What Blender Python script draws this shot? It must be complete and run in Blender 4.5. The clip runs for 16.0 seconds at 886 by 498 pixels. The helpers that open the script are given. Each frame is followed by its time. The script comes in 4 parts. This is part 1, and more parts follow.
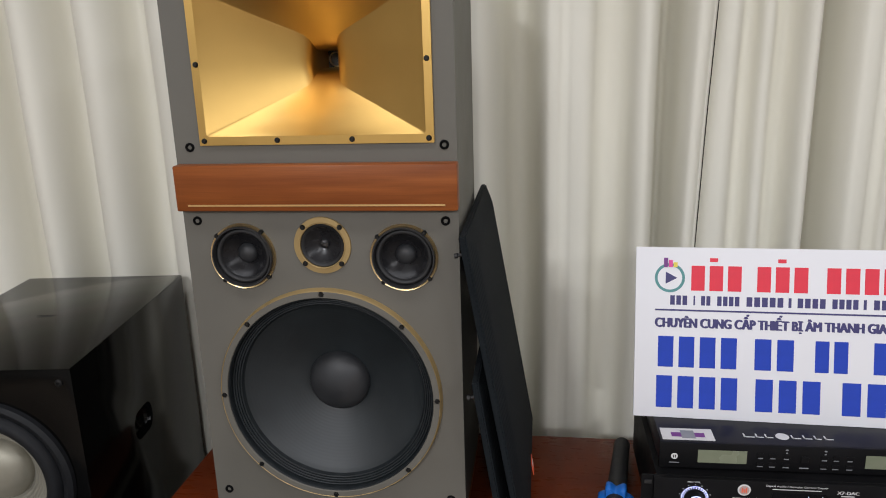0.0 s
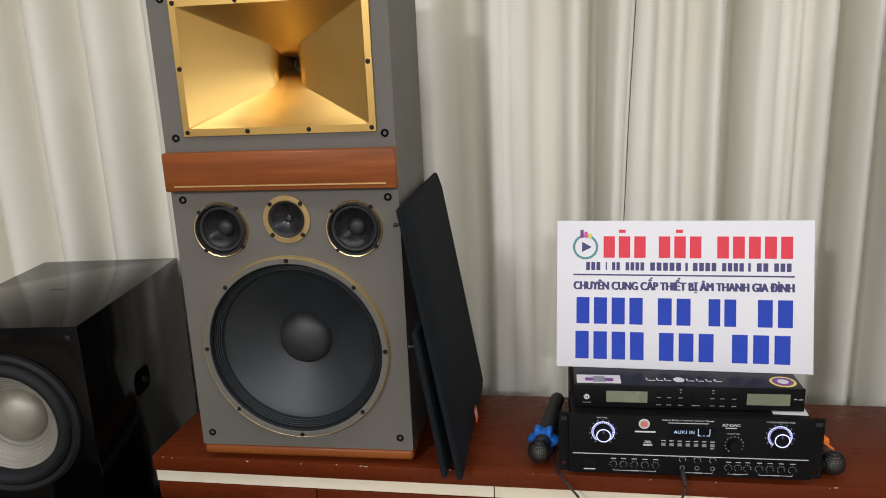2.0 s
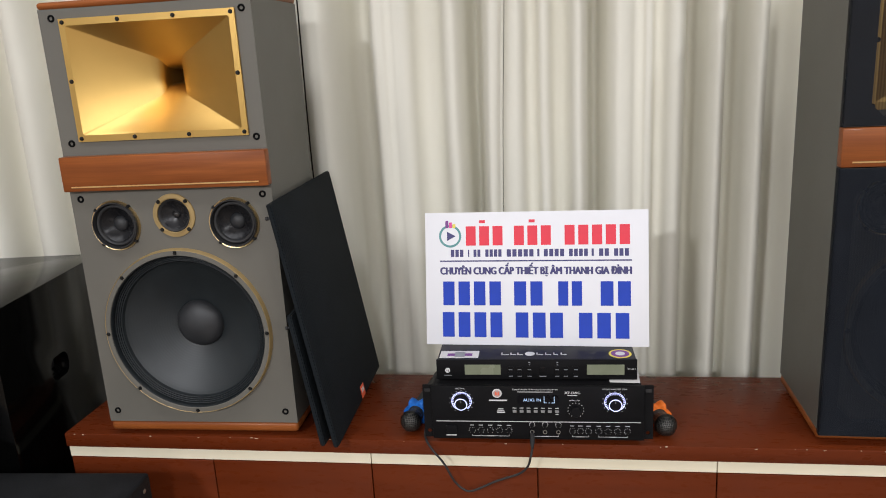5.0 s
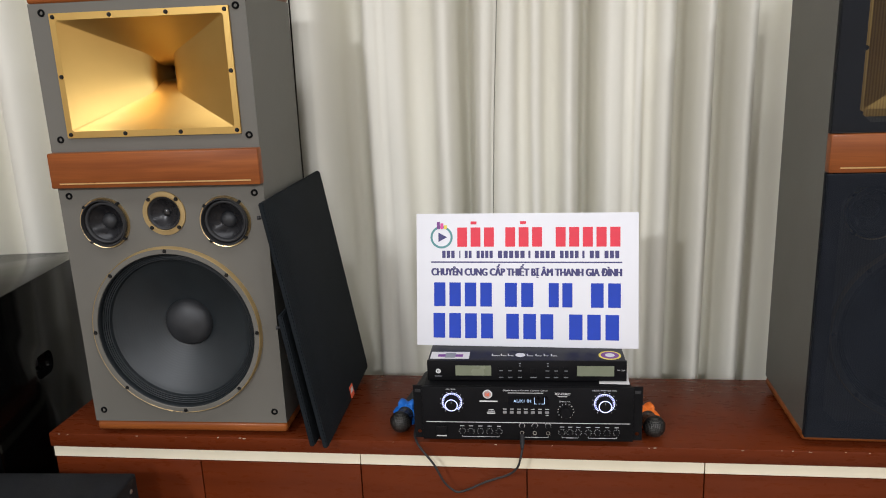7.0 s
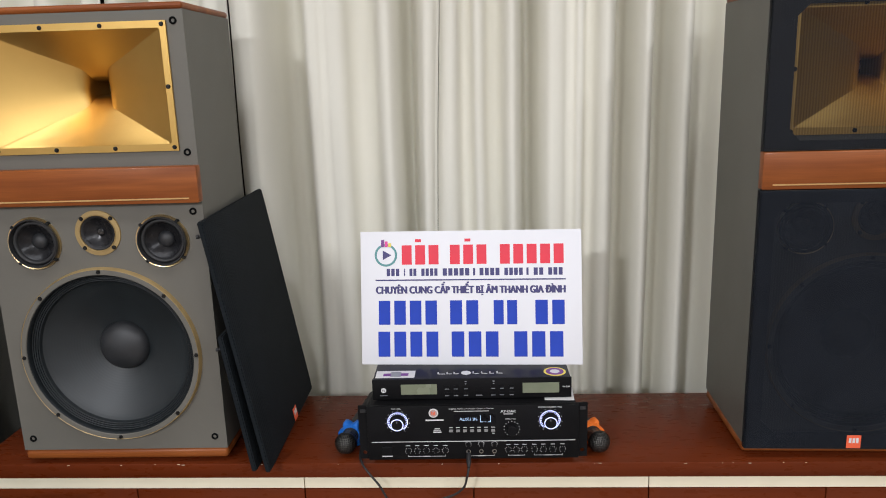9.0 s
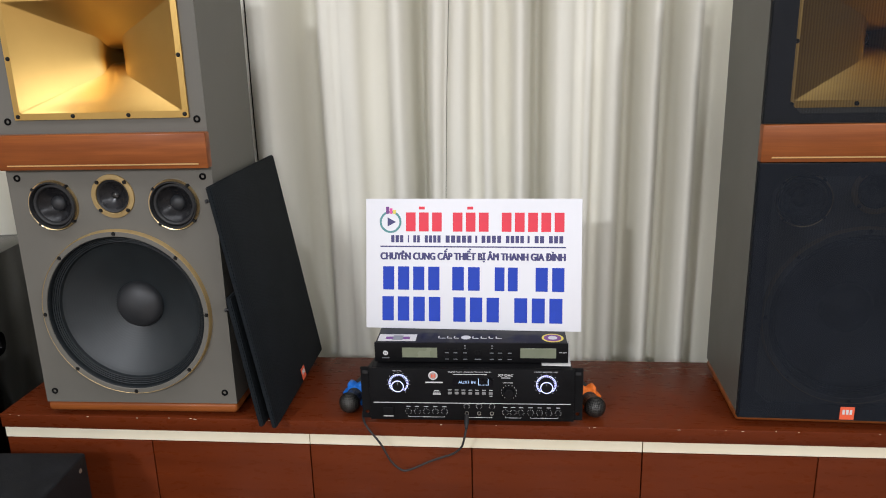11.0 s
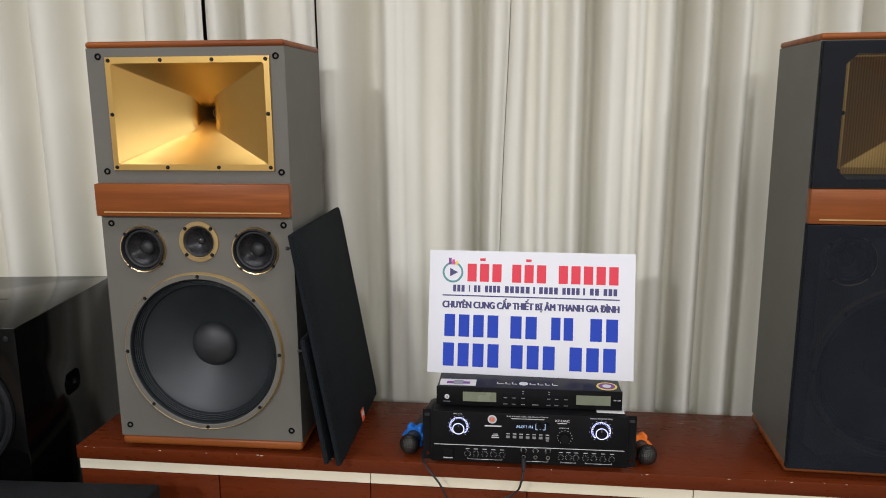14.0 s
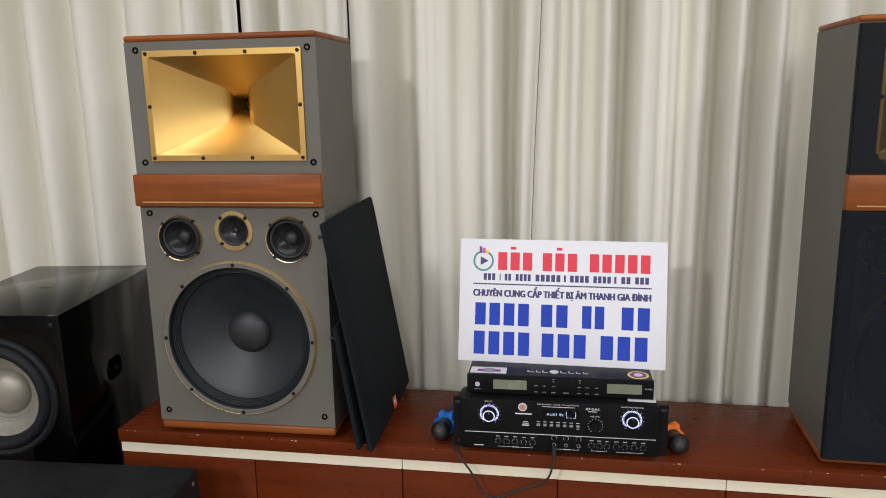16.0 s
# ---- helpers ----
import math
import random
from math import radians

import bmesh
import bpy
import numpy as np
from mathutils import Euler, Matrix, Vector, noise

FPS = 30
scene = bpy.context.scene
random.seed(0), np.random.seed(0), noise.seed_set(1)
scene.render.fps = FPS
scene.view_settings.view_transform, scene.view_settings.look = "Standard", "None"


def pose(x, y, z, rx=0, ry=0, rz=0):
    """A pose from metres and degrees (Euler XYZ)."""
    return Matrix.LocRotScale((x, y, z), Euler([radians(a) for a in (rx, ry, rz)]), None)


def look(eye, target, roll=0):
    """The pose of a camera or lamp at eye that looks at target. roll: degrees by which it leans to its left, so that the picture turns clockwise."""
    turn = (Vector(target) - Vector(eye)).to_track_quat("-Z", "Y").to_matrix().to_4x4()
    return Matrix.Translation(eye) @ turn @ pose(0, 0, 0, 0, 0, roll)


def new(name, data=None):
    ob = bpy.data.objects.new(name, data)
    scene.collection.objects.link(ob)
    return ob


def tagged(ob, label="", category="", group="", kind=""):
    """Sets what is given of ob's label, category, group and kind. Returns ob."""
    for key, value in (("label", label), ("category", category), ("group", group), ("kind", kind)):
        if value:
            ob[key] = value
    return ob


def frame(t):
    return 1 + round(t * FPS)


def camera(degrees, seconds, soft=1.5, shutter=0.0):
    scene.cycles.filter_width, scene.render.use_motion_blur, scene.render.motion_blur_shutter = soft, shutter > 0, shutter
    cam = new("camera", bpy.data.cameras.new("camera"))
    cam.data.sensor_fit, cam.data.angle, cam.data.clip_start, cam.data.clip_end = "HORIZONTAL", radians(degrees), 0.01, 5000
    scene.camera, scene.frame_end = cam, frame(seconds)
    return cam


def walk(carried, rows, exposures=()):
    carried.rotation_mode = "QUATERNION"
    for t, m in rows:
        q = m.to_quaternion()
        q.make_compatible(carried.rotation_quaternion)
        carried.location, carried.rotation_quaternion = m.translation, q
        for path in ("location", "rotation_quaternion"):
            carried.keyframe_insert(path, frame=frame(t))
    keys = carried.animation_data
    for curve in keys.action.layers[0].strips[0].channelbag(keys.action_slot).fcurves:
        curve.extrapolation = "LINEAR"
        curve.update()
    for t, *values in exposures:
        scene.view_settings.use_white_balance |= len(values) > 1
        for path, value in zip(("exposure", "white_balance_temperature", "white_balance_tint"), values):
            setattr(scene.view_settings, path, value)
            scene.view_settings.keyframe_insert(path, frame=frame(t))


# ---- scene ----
cam = camera(61.0, 16.0, soft=1.0)
PATH = [
    (0, (-0.165, -1.117, 1.324), (-0.423, 0.795, 0.797), -1.8),
    (0.5, (-0.109, -1.09, 1.324), (-0.401, 0.819, 0.804), -1.7),
    (1, (-0.078, -1.109, 1.319), (-0.405, 0.8, 0.819), -1.9),
    (1.5, (-0.06, -1.208, 1.31), (-0.382, 0.705, 0.827), -2.2),
    (2, (-0.005, -1.338, 1.301), (-0.299, 0.579, 0.813), -2.5),
    (2.5, (0.046, -1.421, 1.317), (-0.211, 0.504, 0.839), -2.8),
    (3, (0.148, -1.436, 1.322), (-0.089, 0.491, 0.841), -3.2),
    (3.5, (0.236, -1.456, 1.319), (-0.01, 0.47, 0.838), -3.5),
    (4, (0.28, -1.47, 1.318), (0.015, 0.451, 0.826), -3.6),
    (6.5, (0.241, -1.457, 1.311), (-0.004, 0.463, 0.809), -2.4),
    (7, (0.243, -1.471, 1.314), (0.026, 0.455, 0.819), -2.3),
    (7.5, (0.251, -1.476, 1.313), (0.087, 0.457, 0.826), -2.1),
    (8, (0.263, -1.461, 1.31), (0.151, 0.478, 0.831), -2.0),
    (8.5, (0.255, -1.458, 1.312), (0.174, 0.486, 0.849), -1.9),
    (9, (0.248, -1.463, 1.312), (0.172, 0.484, 0.858), -1.8),
    (11.3, (0.316, -1.511, 1.32), (0.146, 0.407, 0.78), -1.7),
    (11.5, (0.287, -1.536, 1.311), (0.114, 0.387, 0.789), -1.8),
    (12, (0.197, -1.601, 1.31), (0.034, 0.33, 0.814), -1.4),
    (12.5, (0.147, -1.63, 1.311), (0.003, 0.311, 0.853), -0.8),
    (13, (0.18, -1.622, 1.32), (0.04, 0.326, 0.89), -0.4),
    (13.5, (0.206, -1.619, 1.331), (0.045, 0.332, 0.921), -0.1),
    (14, (0.217, -1.608, 1.333), (0.014, 0.343, 0.942), -0.4),
    (14.5, (0.229, -1.609, 1.334), (-0.021, 0.337, 0.945), -0.8),
    (15, (0.237, -1.615, 1.331), (-0.051, 0.324, 0.937), -1.2),
    (15.5, (0.238, -1.617, 1.329), (-0.064, 0.319, 0.927), -1.2),
    (16, (0.235, -1.616, 1.327), (-0.067, 0.318, 0.916), -1.1),
]
walk(cam, [(t, look(eye, target, roll)) for t, eye, target, roll in PATH],
     exposures=((0.0, -0.1, 6430, 10), (1.5, -0.04, 6560, 10), (3.0, 0.04, 6500, 10), (4.0, 0.11, 6500, 10), (6.5, 0.14, 6440, 10), (9.0, 0.15, 6380, 10),
                (11.5, 0.2, 6350, 10), (12.5, 0.17, 6350, 10), (13.5, 0.03, 6390, 10), (16.0, 0.0, 6460, 10)))


# ---- light ----
world = bpy.data.worlds.new("room_air")
world.use_nodes = True
scene.world = world
world.node_tree.nodes["Background"].inputs["Color"].default_value = (0.9, 0.94, 1.0, 1)
world.node_tree.nodes["Background"].inputs["Strength"].default_value = 0.02
scene.view_settings.exposure = 0.0


def ceiling_lamp(x, y, power, size=0.3, z=2.78, length=None):
    data = bpy.data.lights.new("ceiling_panel_light", "AREA")
    data.shape, data.size, data.size_y = "RECTANGLE", length or size, size
    data.energy, data.color = power, (0.91, 0.92, 0.96)
    ob = new("ceiling_panel_light", data)
    ob.matrix_world = pose(x, y, z)
    return ob


ceiling_lamp(0.1, -0.75, 33, 0.4, 2.76, 4.6)
ceiling_lamp(2.55, -2.9, 54)
ceiling_lamp(-1.55, -4.2, 185, 0.45)
ceiling_lamp(2.4, -4.9, 78)
ceiling_lamp(0.55, -5.6, 165)


# ---- materials ----
def nodes_of(name):
    mat = bpy.data.materials.new(name)
    mat.use_nodes = True
    tree = mat.node_tree
    return mat, tree, tree.nodes["Principled BSDF"]


def ramp(tree, fac, c0, c1, p0=0.3, p1=0.7):
    r = tree.nodes.new("ShaderNodeValToRGB")
    r.color_ramp.elements[0].position, r.color_ramp.elements[1].position = p0, p1
    r.color_ramp.elements[0].color, r.color_ramp.elements[1].color = (*c0, 1), (*c1, 1)
    tree.links.new(fac, r.inputs[0])
    return r.outputs[0]


def coords(tree, scale=(1, 1, 1), kind="Object"):
    tc = tree.nodes.new("ShaderNodeTexCoord")
    mp = tree.nodes.new("ShaderNodeMapping")
    mp.inputs["Scale"].default_value = scale
    tree.links.new(tc.outputs[kind], mp.inputs["Vector"])
    return mp.outputs[0]


def noise_tex(tree, vec, scale, detail=4.0, rough=0.55):
    n = tree.nodes.new("ShaderNodeTexNoise")
    n.inputs["Scale"].default_value, n.inputs["Detail"].default_value = scale, detail
    n.inputs["Roughness"].default_value = rough
    tree.links.new(vec, n.inputs["Vector"])
    return n.outputs["Fac"]


def bump(tree, shader, height, strength=0.2, distance=0.001):
    b = tree.nodes.new("ShaderNodeBump")
    b.inputs["Strength"].default_value, b.inputs["Distance"].default_value = strength, distance
    tree.links.new(height, b.inputs["Height"])
    tree.links.new(b.outputs[0], shader.inputs["Normal"])


def mix_color(tree, fac, a, b):
    m = tree.nodes.new("ShaderNodeMix")
    m.data_type = "RGBA"
    if isinstance(fac, float):
        m.inputs[0].default_value = fac
    else:
        tree.links.new(fac, m.inputs[0])
    for sock, v in ((m.inputs[6], a), (m.inputs[7], b)):
        if isinstance(v, tuple):
            sock.default_value = (*v, 1)
        else:
            tree.links.new(v, sock)
    return m.outputs[2]


def plain(name, c0, c1, rough=0.5, metal=0.0, scale=40, bumps=0.1, grain=300, spec=0.5, depth=0.0005):
    """Two-scale mottled surface: slow change of tone, fine grain in the relief and gloss."""
    mat, tree, sh = nodes_of(name)
    v = coords(tree)
    slow, fine = noise_tex(tree, v, scale), noise_tex(tree, v, grain, 2)
    tree.links.new(ramp(tree, slow, c0, c1), sh.inputs["Base Color"])
    tree.links.new(ramp(tree, slow, (rough * 0.85,) * 3, (min(1, rough * 1.15),) * 3), sh.inputs["Roughness"])
    sh.inputs["Metallic"].default_value = metal
    sh.inputs["Specular IOR Level"].default_value = spec
    if bumps:
        bump(tree, sh, fine, bumps, depth)
    return mat


def wood(name, dark, light, rough, stretch=(1.2, 14, 22), coat=0.0, scratch=0.0, ring=2.2, fleck=0.4):
    """Straight grain that runs along x."""
    mat, tree, sh = nodes_of(name)
    v = coords(tree, stretch)
    broad = noise_tex(tree, v, ring, 3)
    fine = noise_tex(tree, coords(tree, (stretch[0] * 3, stretch[1] * 8, stretch[2] * 8)), 3.0, 4)
    cloud = noise_tex(tree, coords(tree), 5, 2)
    c = ramp(tree, broad, dark, light, 0.35, 0.68)
    c = mix_color(tree, ramp(tree, fine, (0, 0, 0), (fleck,) * 3, 0.45, 0.75), c, tuple(x * 0.6 for x in dark))
    c = mix_color(tree, ramp(tree, cloud, (0, 0, 0), (0.25,) * 3), c, light)
    tree.links.new(c, sh.inputs["Base Color"])
    if scratch:
        s = noise_tex(tree, coords(tree, (9, 30, 30)), 3, 5)
        tree.links.new(ramp(tree, s, (rough * 0.8,) * 3, (rough * 1.5,) * 3, 0.35, 0.7), sh.inputs["Roughness"])
    else:
        sh.inputs["Roughness"].default_value = rough
    sh.inputs["Specular IOR Level"].default_value = 0.22
    sh.inputs["Coat Weight"].default_value, sh.inputs["Coat Roughness"].default_value = coat, 0.12
    bump(tree, sh, fine, 0.06, 0.0004)
    return mat


def glow(name, color, strength):
    mat, tree, sh = nodes_of(name)
    sh.inputs["Base Color"].default_value = (*color, 1)
    sh.inputs["Emission Color"].default_value = (*color, 1)
    sh.inputs["Emission Strength"].default_value = strength
    return mat


M = {}
M["baffle"] = plain("grey_baffle_paint", (0.117, 0.1105, 0.0935), (0.134, 0.1265, 0.107), 0.55, scale=6, bumps=0.35, grain=900)
M["side"] = plain("grey_vinyl_side", (0.105, 0.102, 0.088), (0.125, 0.12, 0.104), 0.5, scale=5, bumps=0.3, grain=700)
M["cherry"] = wood("cherry_veneer", (0.175, 0.044, 0.0092), (0.31, 0.092, 0.0205), 0.42, (1.6, 22, 30), coat=0.05, ring=1.5)
M["mahogany"] = wood("mahogany_lacquer", (0.094, 0.0170, 0.0044), (0.122, 0.0228, 0.0060), 0.3, (0.8, 10, 14), coat=0.03, scratch=1, fleck=0.1)
M["mahogany"].node_tree.nodes["Principled BSDF"].inputs["Specular IOR Level"].default_value = 0.14
M["cream"] = plain("cream_strip_paint", (0.74, 0.67, 0.5), (0.8, 0.73, 0.56), 0.5, scale=8)
M["rubber"] = plain("black_rubber", (0.012, 0.012, 0.013), (0.02, 0.02, 0.021), 0.6, scale=60)
M["surround"] = plain("black_surround_cloth", (0.009, 0.0095, 0.011), (0.015, 0.016, 0.018), 0.55, scale=80, bumps=0.3, spec=0.25)
M["black_metal"] = plain("black_anodised_panel", (0.005, 0.005, 0.0055), (0.0075, 0.0075, 0.0085), 0.5, scale=12, bumps=0.06, spec=0.1)
M["case_gloss"] = plain("black_gloss_case", (0.005, 0.005, 0.007), (0.010, 0.010, 0.014), 0.42, scale=12, bumps=0.03, spec=0.4)
M["screw"] = plain("black_screw", (0.01, 0.01, 0.01), (0.02, 0.02, 0.02), 0.4, 0.6, bumps=0)
M["gloss"] = plain("black_piano_lacquer", (0.001, 0.001, 0.001), (0.002, 0.002, 0.002), 0.12, scale=3, bumps=0.0, spec=0.3)
M["gloss"].node_tree.nodes["Principled BSDF"].inputs["IOR"].default_value = 1.38
M["black_box"] = plain("black_textured_paint", (0.006, 0.0065, 0.0075), (0.012, 0.013, 0.015), 0.6, scale=14, bumps=0.7, grain=420, depth=0.0012, spec=0.25)
M["steel"] = plain("brushed_steel", (0.5, 0.49, 0.46), (0.6, 0.58, 0.54), 0.35, 1.0, scale=30)
M["white_board"] = plain("white_sign_board", (0.74, 0.74, 0.775), (0.775, 0.775, 0.81), 0.5, scale=4, bumps=0.05)
M["red_print"] = plain("red_print", (0.7, 0.02, 0.05), (0.76, 0.03, 0.06), 0.5, bumps=0)
M["navy_print"] = plain("navy_print", (0.04, 0.035, 0.14), (0.05, 0.045, 0.17), 0.5, bumps=0)
M["blue_print"] = plain("blue_print", (0.02, 0.055, 0.4), (0.025, 0.062, 0.45), 0.6, bumps=0, spec=0.2)
M["teal_print"] = plain("teal_print", (0.08, 0.25, 0.26), (0.1, 0.3, 0.3), 0.5, bumps=0)
M["purple_print"] = plain("purple_print", (0.15, 0.03, 0.2), (0.2, 0.05, 0.26), 0.5, bumps=0)
M["pink_print"] = plain("pink_print", (0.7, 0.06, 0.3), (0.75, 0.08, 0.34), 0.5, bumps=0)
M["yellow_print"] = plain("yellow_print", (0.75, 0.6, 0.08), (0.8, 0.66, 0.1), 0.5, bumps=0)
M["white_print"] = plain("white_print", (0.6, 0.6, 0.6), (0.66, 0.66, 0.66), 0.5, bumps=0)
M["badge_pale"] = plain("pale_pink_badge", (0.42, 0.3, 0.27), (0.47, 0.34, 0.31), 0.5, bumps=0)
M["grey_print"] = plain("grey_print", (0.22, 0.23, 0.25), (0.28, 0.29, 0.31), 0.5, bumps=0)
M["lcd"] = plain("unlit_lcd", (0.16, 0.18, 0.12), (0.2, 0.22, 0.15), 0.25, scale=15, bumps=0)
M["window"] = plain("smoked_window", (0.003, 0.003, 0.004), (0.004, 0.004, 0.006), 0.3, bumps=0, spec=0.12)
M["button"] = plain("grey_button", (0.2, 0.2, 0.2), (0.26, 0.26, 0.26), 0.4, bumps=0)
M["dark_button"] = plain("dark_button", (0.009, 0.009, 0.01), (0.014, 0.014, 0.015), 0.45, bumps=0, spec=0.3)
M["orange_tag"] = plain("orange_tag", (0.75, 0.1, 0.04), (0.82, 0.13, 0.05), 0.5, bumps=0)
M["blue_rubber"] = plain("blue_silicone", (0.005, 0.13, 0.55), (0.01, 0.16, 0.62), 0.5, bumps=0.05)
M["orange_rubber"] = plain("orange_silicone", (0.85, 0.17, 0.015), (0.9, 0.2, 0.02), 0.5, bumps=0.05)
M["paper"] = plain("white_paper", (0.62, 0.61, 0.6), (0.7, 0.69, 0.68), 0.7)
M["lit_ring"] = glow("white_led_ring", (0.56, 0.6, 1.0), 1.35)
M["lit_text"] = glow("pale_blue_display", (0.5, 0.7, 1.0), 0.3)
M["plaster"] = plain("white_ceiling_paint", (0.6, 0.59, 0.57), (0.66, 0.65, 0.63), 0.8, scale=3, bumps=0.2)
M["wall"] = plain("taupe_wall_paint", (0.36, 0.34, 0.315), (0.40, 0.38, 0.35), 0.8, scale=3, bumps=0.2)
M["dark_wall"] = plain("dark_brown_wall_panel", (0.06, 0.048, 0.04), (0.08, 0.065, 0.054), 0.7, scale=3, bumps=0.2)
M["floor"] = plain("beige_floor_tile", (0.17, 0.13, 0.095), (0.22, 0.17, 0.125), 0.35, scale=2)


def gold(name, c0, c1, rough):
    mat, tree, sh = nodes_of(name)
    brushed = noise_tex(tree, coords(tree, (3, 3, 160)), 6, 3)
    slow = noise_tex(tree, coords(tree), 9, 3)
    tree.links.new(ramp(tree, slow, c0, c1), sh.inputs["Base Color"])
    tree.links.new(ramp(tree, brushed, (rough * 0.94,) * 3, (rough * 1.06,) * 3), sh.inputs["Roughness"])
    sh.inputs["Metallic"].default_value = 1.0
    grit = noise_tex(tree, coords(tree), 420, 2)
    bump(tree, sh, grit, 0.05, 0.0003)
    return mat


M["gold"] = gold("brushed_gold", (0.64, 0.415, 0.132), (0.70, 0.455, 0.146), 0.37)
M["gold_line"] = gold("bright_gold_line", (0.85, 0.63, 0.3), (0.92, 0.7, 0.36), 0.3)
M["gold_trim"] = gold("gold_trim", (0.70, 0.52, 0.27), (0.78, 0.58, 0.31), 0.33)
M["gold_plate"] = plain("matt_gold_plate", (0.38, 0.27, 0.12), (0.44, 0.315, 0.14), 0.48, 0.6, scale=25, bumps=0.15)


def ringed(name, c0, c1, rough, per_metre, strength=0.35):
    """Paper cone with fine concentric ridges round its own axis (local y)."""
    mat, tree, sh = nodes_of(name)
    v = coords(tree)
    w = tree.nodes.new("ShaderNodeTexWave")
    w.wave_type, w.rings_direction = "RINGS", "Y"
    w.inputs["Scale"].default_value = per_metre
    tree.links.new(v, w.inputs["Vector"])
    tree.links.new(ramp(tree, noise_tex(tree, v, 12), c0, c1), sh.inputs["Base Color"])
    sh.inputs["Roughness"].default_value = rough
    bump(tree, sh, w.outputs["Fac"], strength, 0.0006)
    return mat


M["cone"] = ringed("black_paper_cone", (0.0105, 0.0138, 0.0158), (0.016, 0.0208, 0.0236), 0.48, 60, 0.08)
M["small_cone"] = plain("black_poly_cone", (0.01, 0.01, 0.011), (0.016, 0.016, 0.018), 0.27, scale=50, spec=0.3)
M["gloss_dome"] = plain("shiny_black_dome", (0.012, 0.012, 0.013), (0.02, 0.02, 0.022), 0.12, scale=50, spec=0.9)
M["dust_cap"] = plain("black_dust_cap", (0.018, 0.019, 0.021), (0.026, 0.028, 0.031), 0.5, scale=40, bumps=0.3)
M["woofer_edge"] = plain("black_doped_cloth", (0.010, 0.0125, 0.014), (0.016, 0.0195, 0.022), 0.5, scale=80, bumps=0.3, spec=0.3)
M["socket"] = plain("black_socket_rubber", (0.003, 0.003, 0.003), (0.005, 0.005, 0.005), 0.8, bumps=0, spec=0.1)
M["silver_cone"] = plain("silver_woofer_cone", (0.21, 0.2, 0.165), (0.26, 0.25, 0.205), 0.48, 0.2, scale=30)
M["silver_cap"] = plain("silver_dust_cap", (0.29, 0.275, 0.22), (0.35, 0.33, 0.27), 0.52, 0.5, scale=30, bumps=0.3)
M["sub_surround"] = plain("black_foam_surround", (0.006, 0.0065, 0.008), (0.01, 0.011, 0.013), 0.65, scale=80, spec=0.25)


def fabric(name, c0, c1, see_through, ribs):
    """Woven speaker cloth with upright ribs; the gaps of its weave let some light through."""
    mat, tree, sh = nodes_of(name)
    w = tree.nodes.new("ShaderNodeTexWave")
    w.inputs["Scale"].default_value = ribs
    w.inputs["Distortion"].default_value = 0.6
    w.bands_direction = "X"
    tree.links.new(coords(tree), w.inputs["Vector"])
    tree.links.new(ramp(tree, noise_tex(tree, coords(tree), 14), c0, c1), sh.inputs["Base Color"])
    sh.inputs["Roughness"].default_value = 0.85
    sh.inputs["Specular IOR Level"].default_value = 0.2
    bump(tree, sh, w.outputs["Fac"], 0.5, 0.001)
    if see_through:
        tr = tree.nodes.new("ShaderNodeBsdfTransparent")
        mx = tree.nodes.new("ShaderNodeMixShader")
        gaps = ramp(tree, w.outputs["Fac"], (see_through * 0.86,) * 3, (min(1, see_through * 1.14),) * 3)
        tree.links.new(gaps, mx.inputs[0])
        tree.links.new(sh.outputs[0], mx.inputs[1])
        tree.links.new(tr.outputs[0], mx.inputs[2])
        tree.links.new(mx.outputs[0], tree.nodes["Material Output"].inputs["Surface"])
    return mat


M["cloth"] = fabric("black_speaker_cloth", (0.005, 0.0072, 0.0092), (0.008, 0.0112, 0.0142), 0.0, 60)
M["cloth_dense"] = fabric("dense_speaker_cloth", (0.006, 0.008, 0.012), (0.01, 0.013, 0.019), 0.14, 60)
M["cloth_open"] = fabric("sheer_speaker_cloth", (0.006, 0.008, 0.012), (0.01, 0.013, 0.019), 0.44, 60)


def curtain_cloth():
    mat, tree, sh = nodes_of("cream_satin_curtain")
    weave = noise_tex(tree, coords(tree, (420, 420, 60)), 1.0, 2)
    slow = noise_tex(tree, coords(tree, (5, 5, 0.8)), 1.5, 3)
    tree.links.new(ramp(tree, slow, (0.755, 0.733, 0.642), (0.81, 0.788, 0.695)), sh.inputs["Base Color"])
    sh.inputs["Roughness"].default_value = 0.6
    sh.inputs["Specular IOR Level"].default_value = 0.3
    sh.inputs["Sheen Weight"].default_value = 0.05
    bump(tree, sh, weave, 0.15, 0.0006)
    return mat


M["curtain"] = curtain_cloth()


# ---- shape helpers ----
def mesh_from(bm, name, material, smooth=None):
    me = bpy.data.meshes.new(name)
    bmesh.ops.recalc_face_normals(bm, faces=bm.faces[:])
    bm.to_mesh(me)
    bm.free()
    me.materials.append(material)
    if smooth is not None:
        for p in me.polygons:
            p.use_smooth = True
        me.set_sharp_from_angle(angle=radians(smooth))
    return me


def part(name, bm, material, parent=None, label="", at=(0, 0, 0), smooth=None, turn=None):
    ob = new(name, mesh_from(bm, name, material, smooth))
    ob.parent = parent
    ob.matrix_local = pose(*at) if turn is None else pose(*at, *turn)
    return tagged(ob, label)


def share(ob, at):
    """Another part on the same mesh."""
    o = new(ob.name.split(".")[0], ob.data)
    o.parent = ob.parent
    o.matrix_local = Matrix.Translation(at) @ ob.matrix_local.to_3x3().to_4x4()
    return o


def thing(name, m, label, category, group="", kind=""):
    ob = new(name)
    ob.empty_display_size = 0.05
    ob.matrix_world = m
    return tagged(ob, label, category, group, kind)


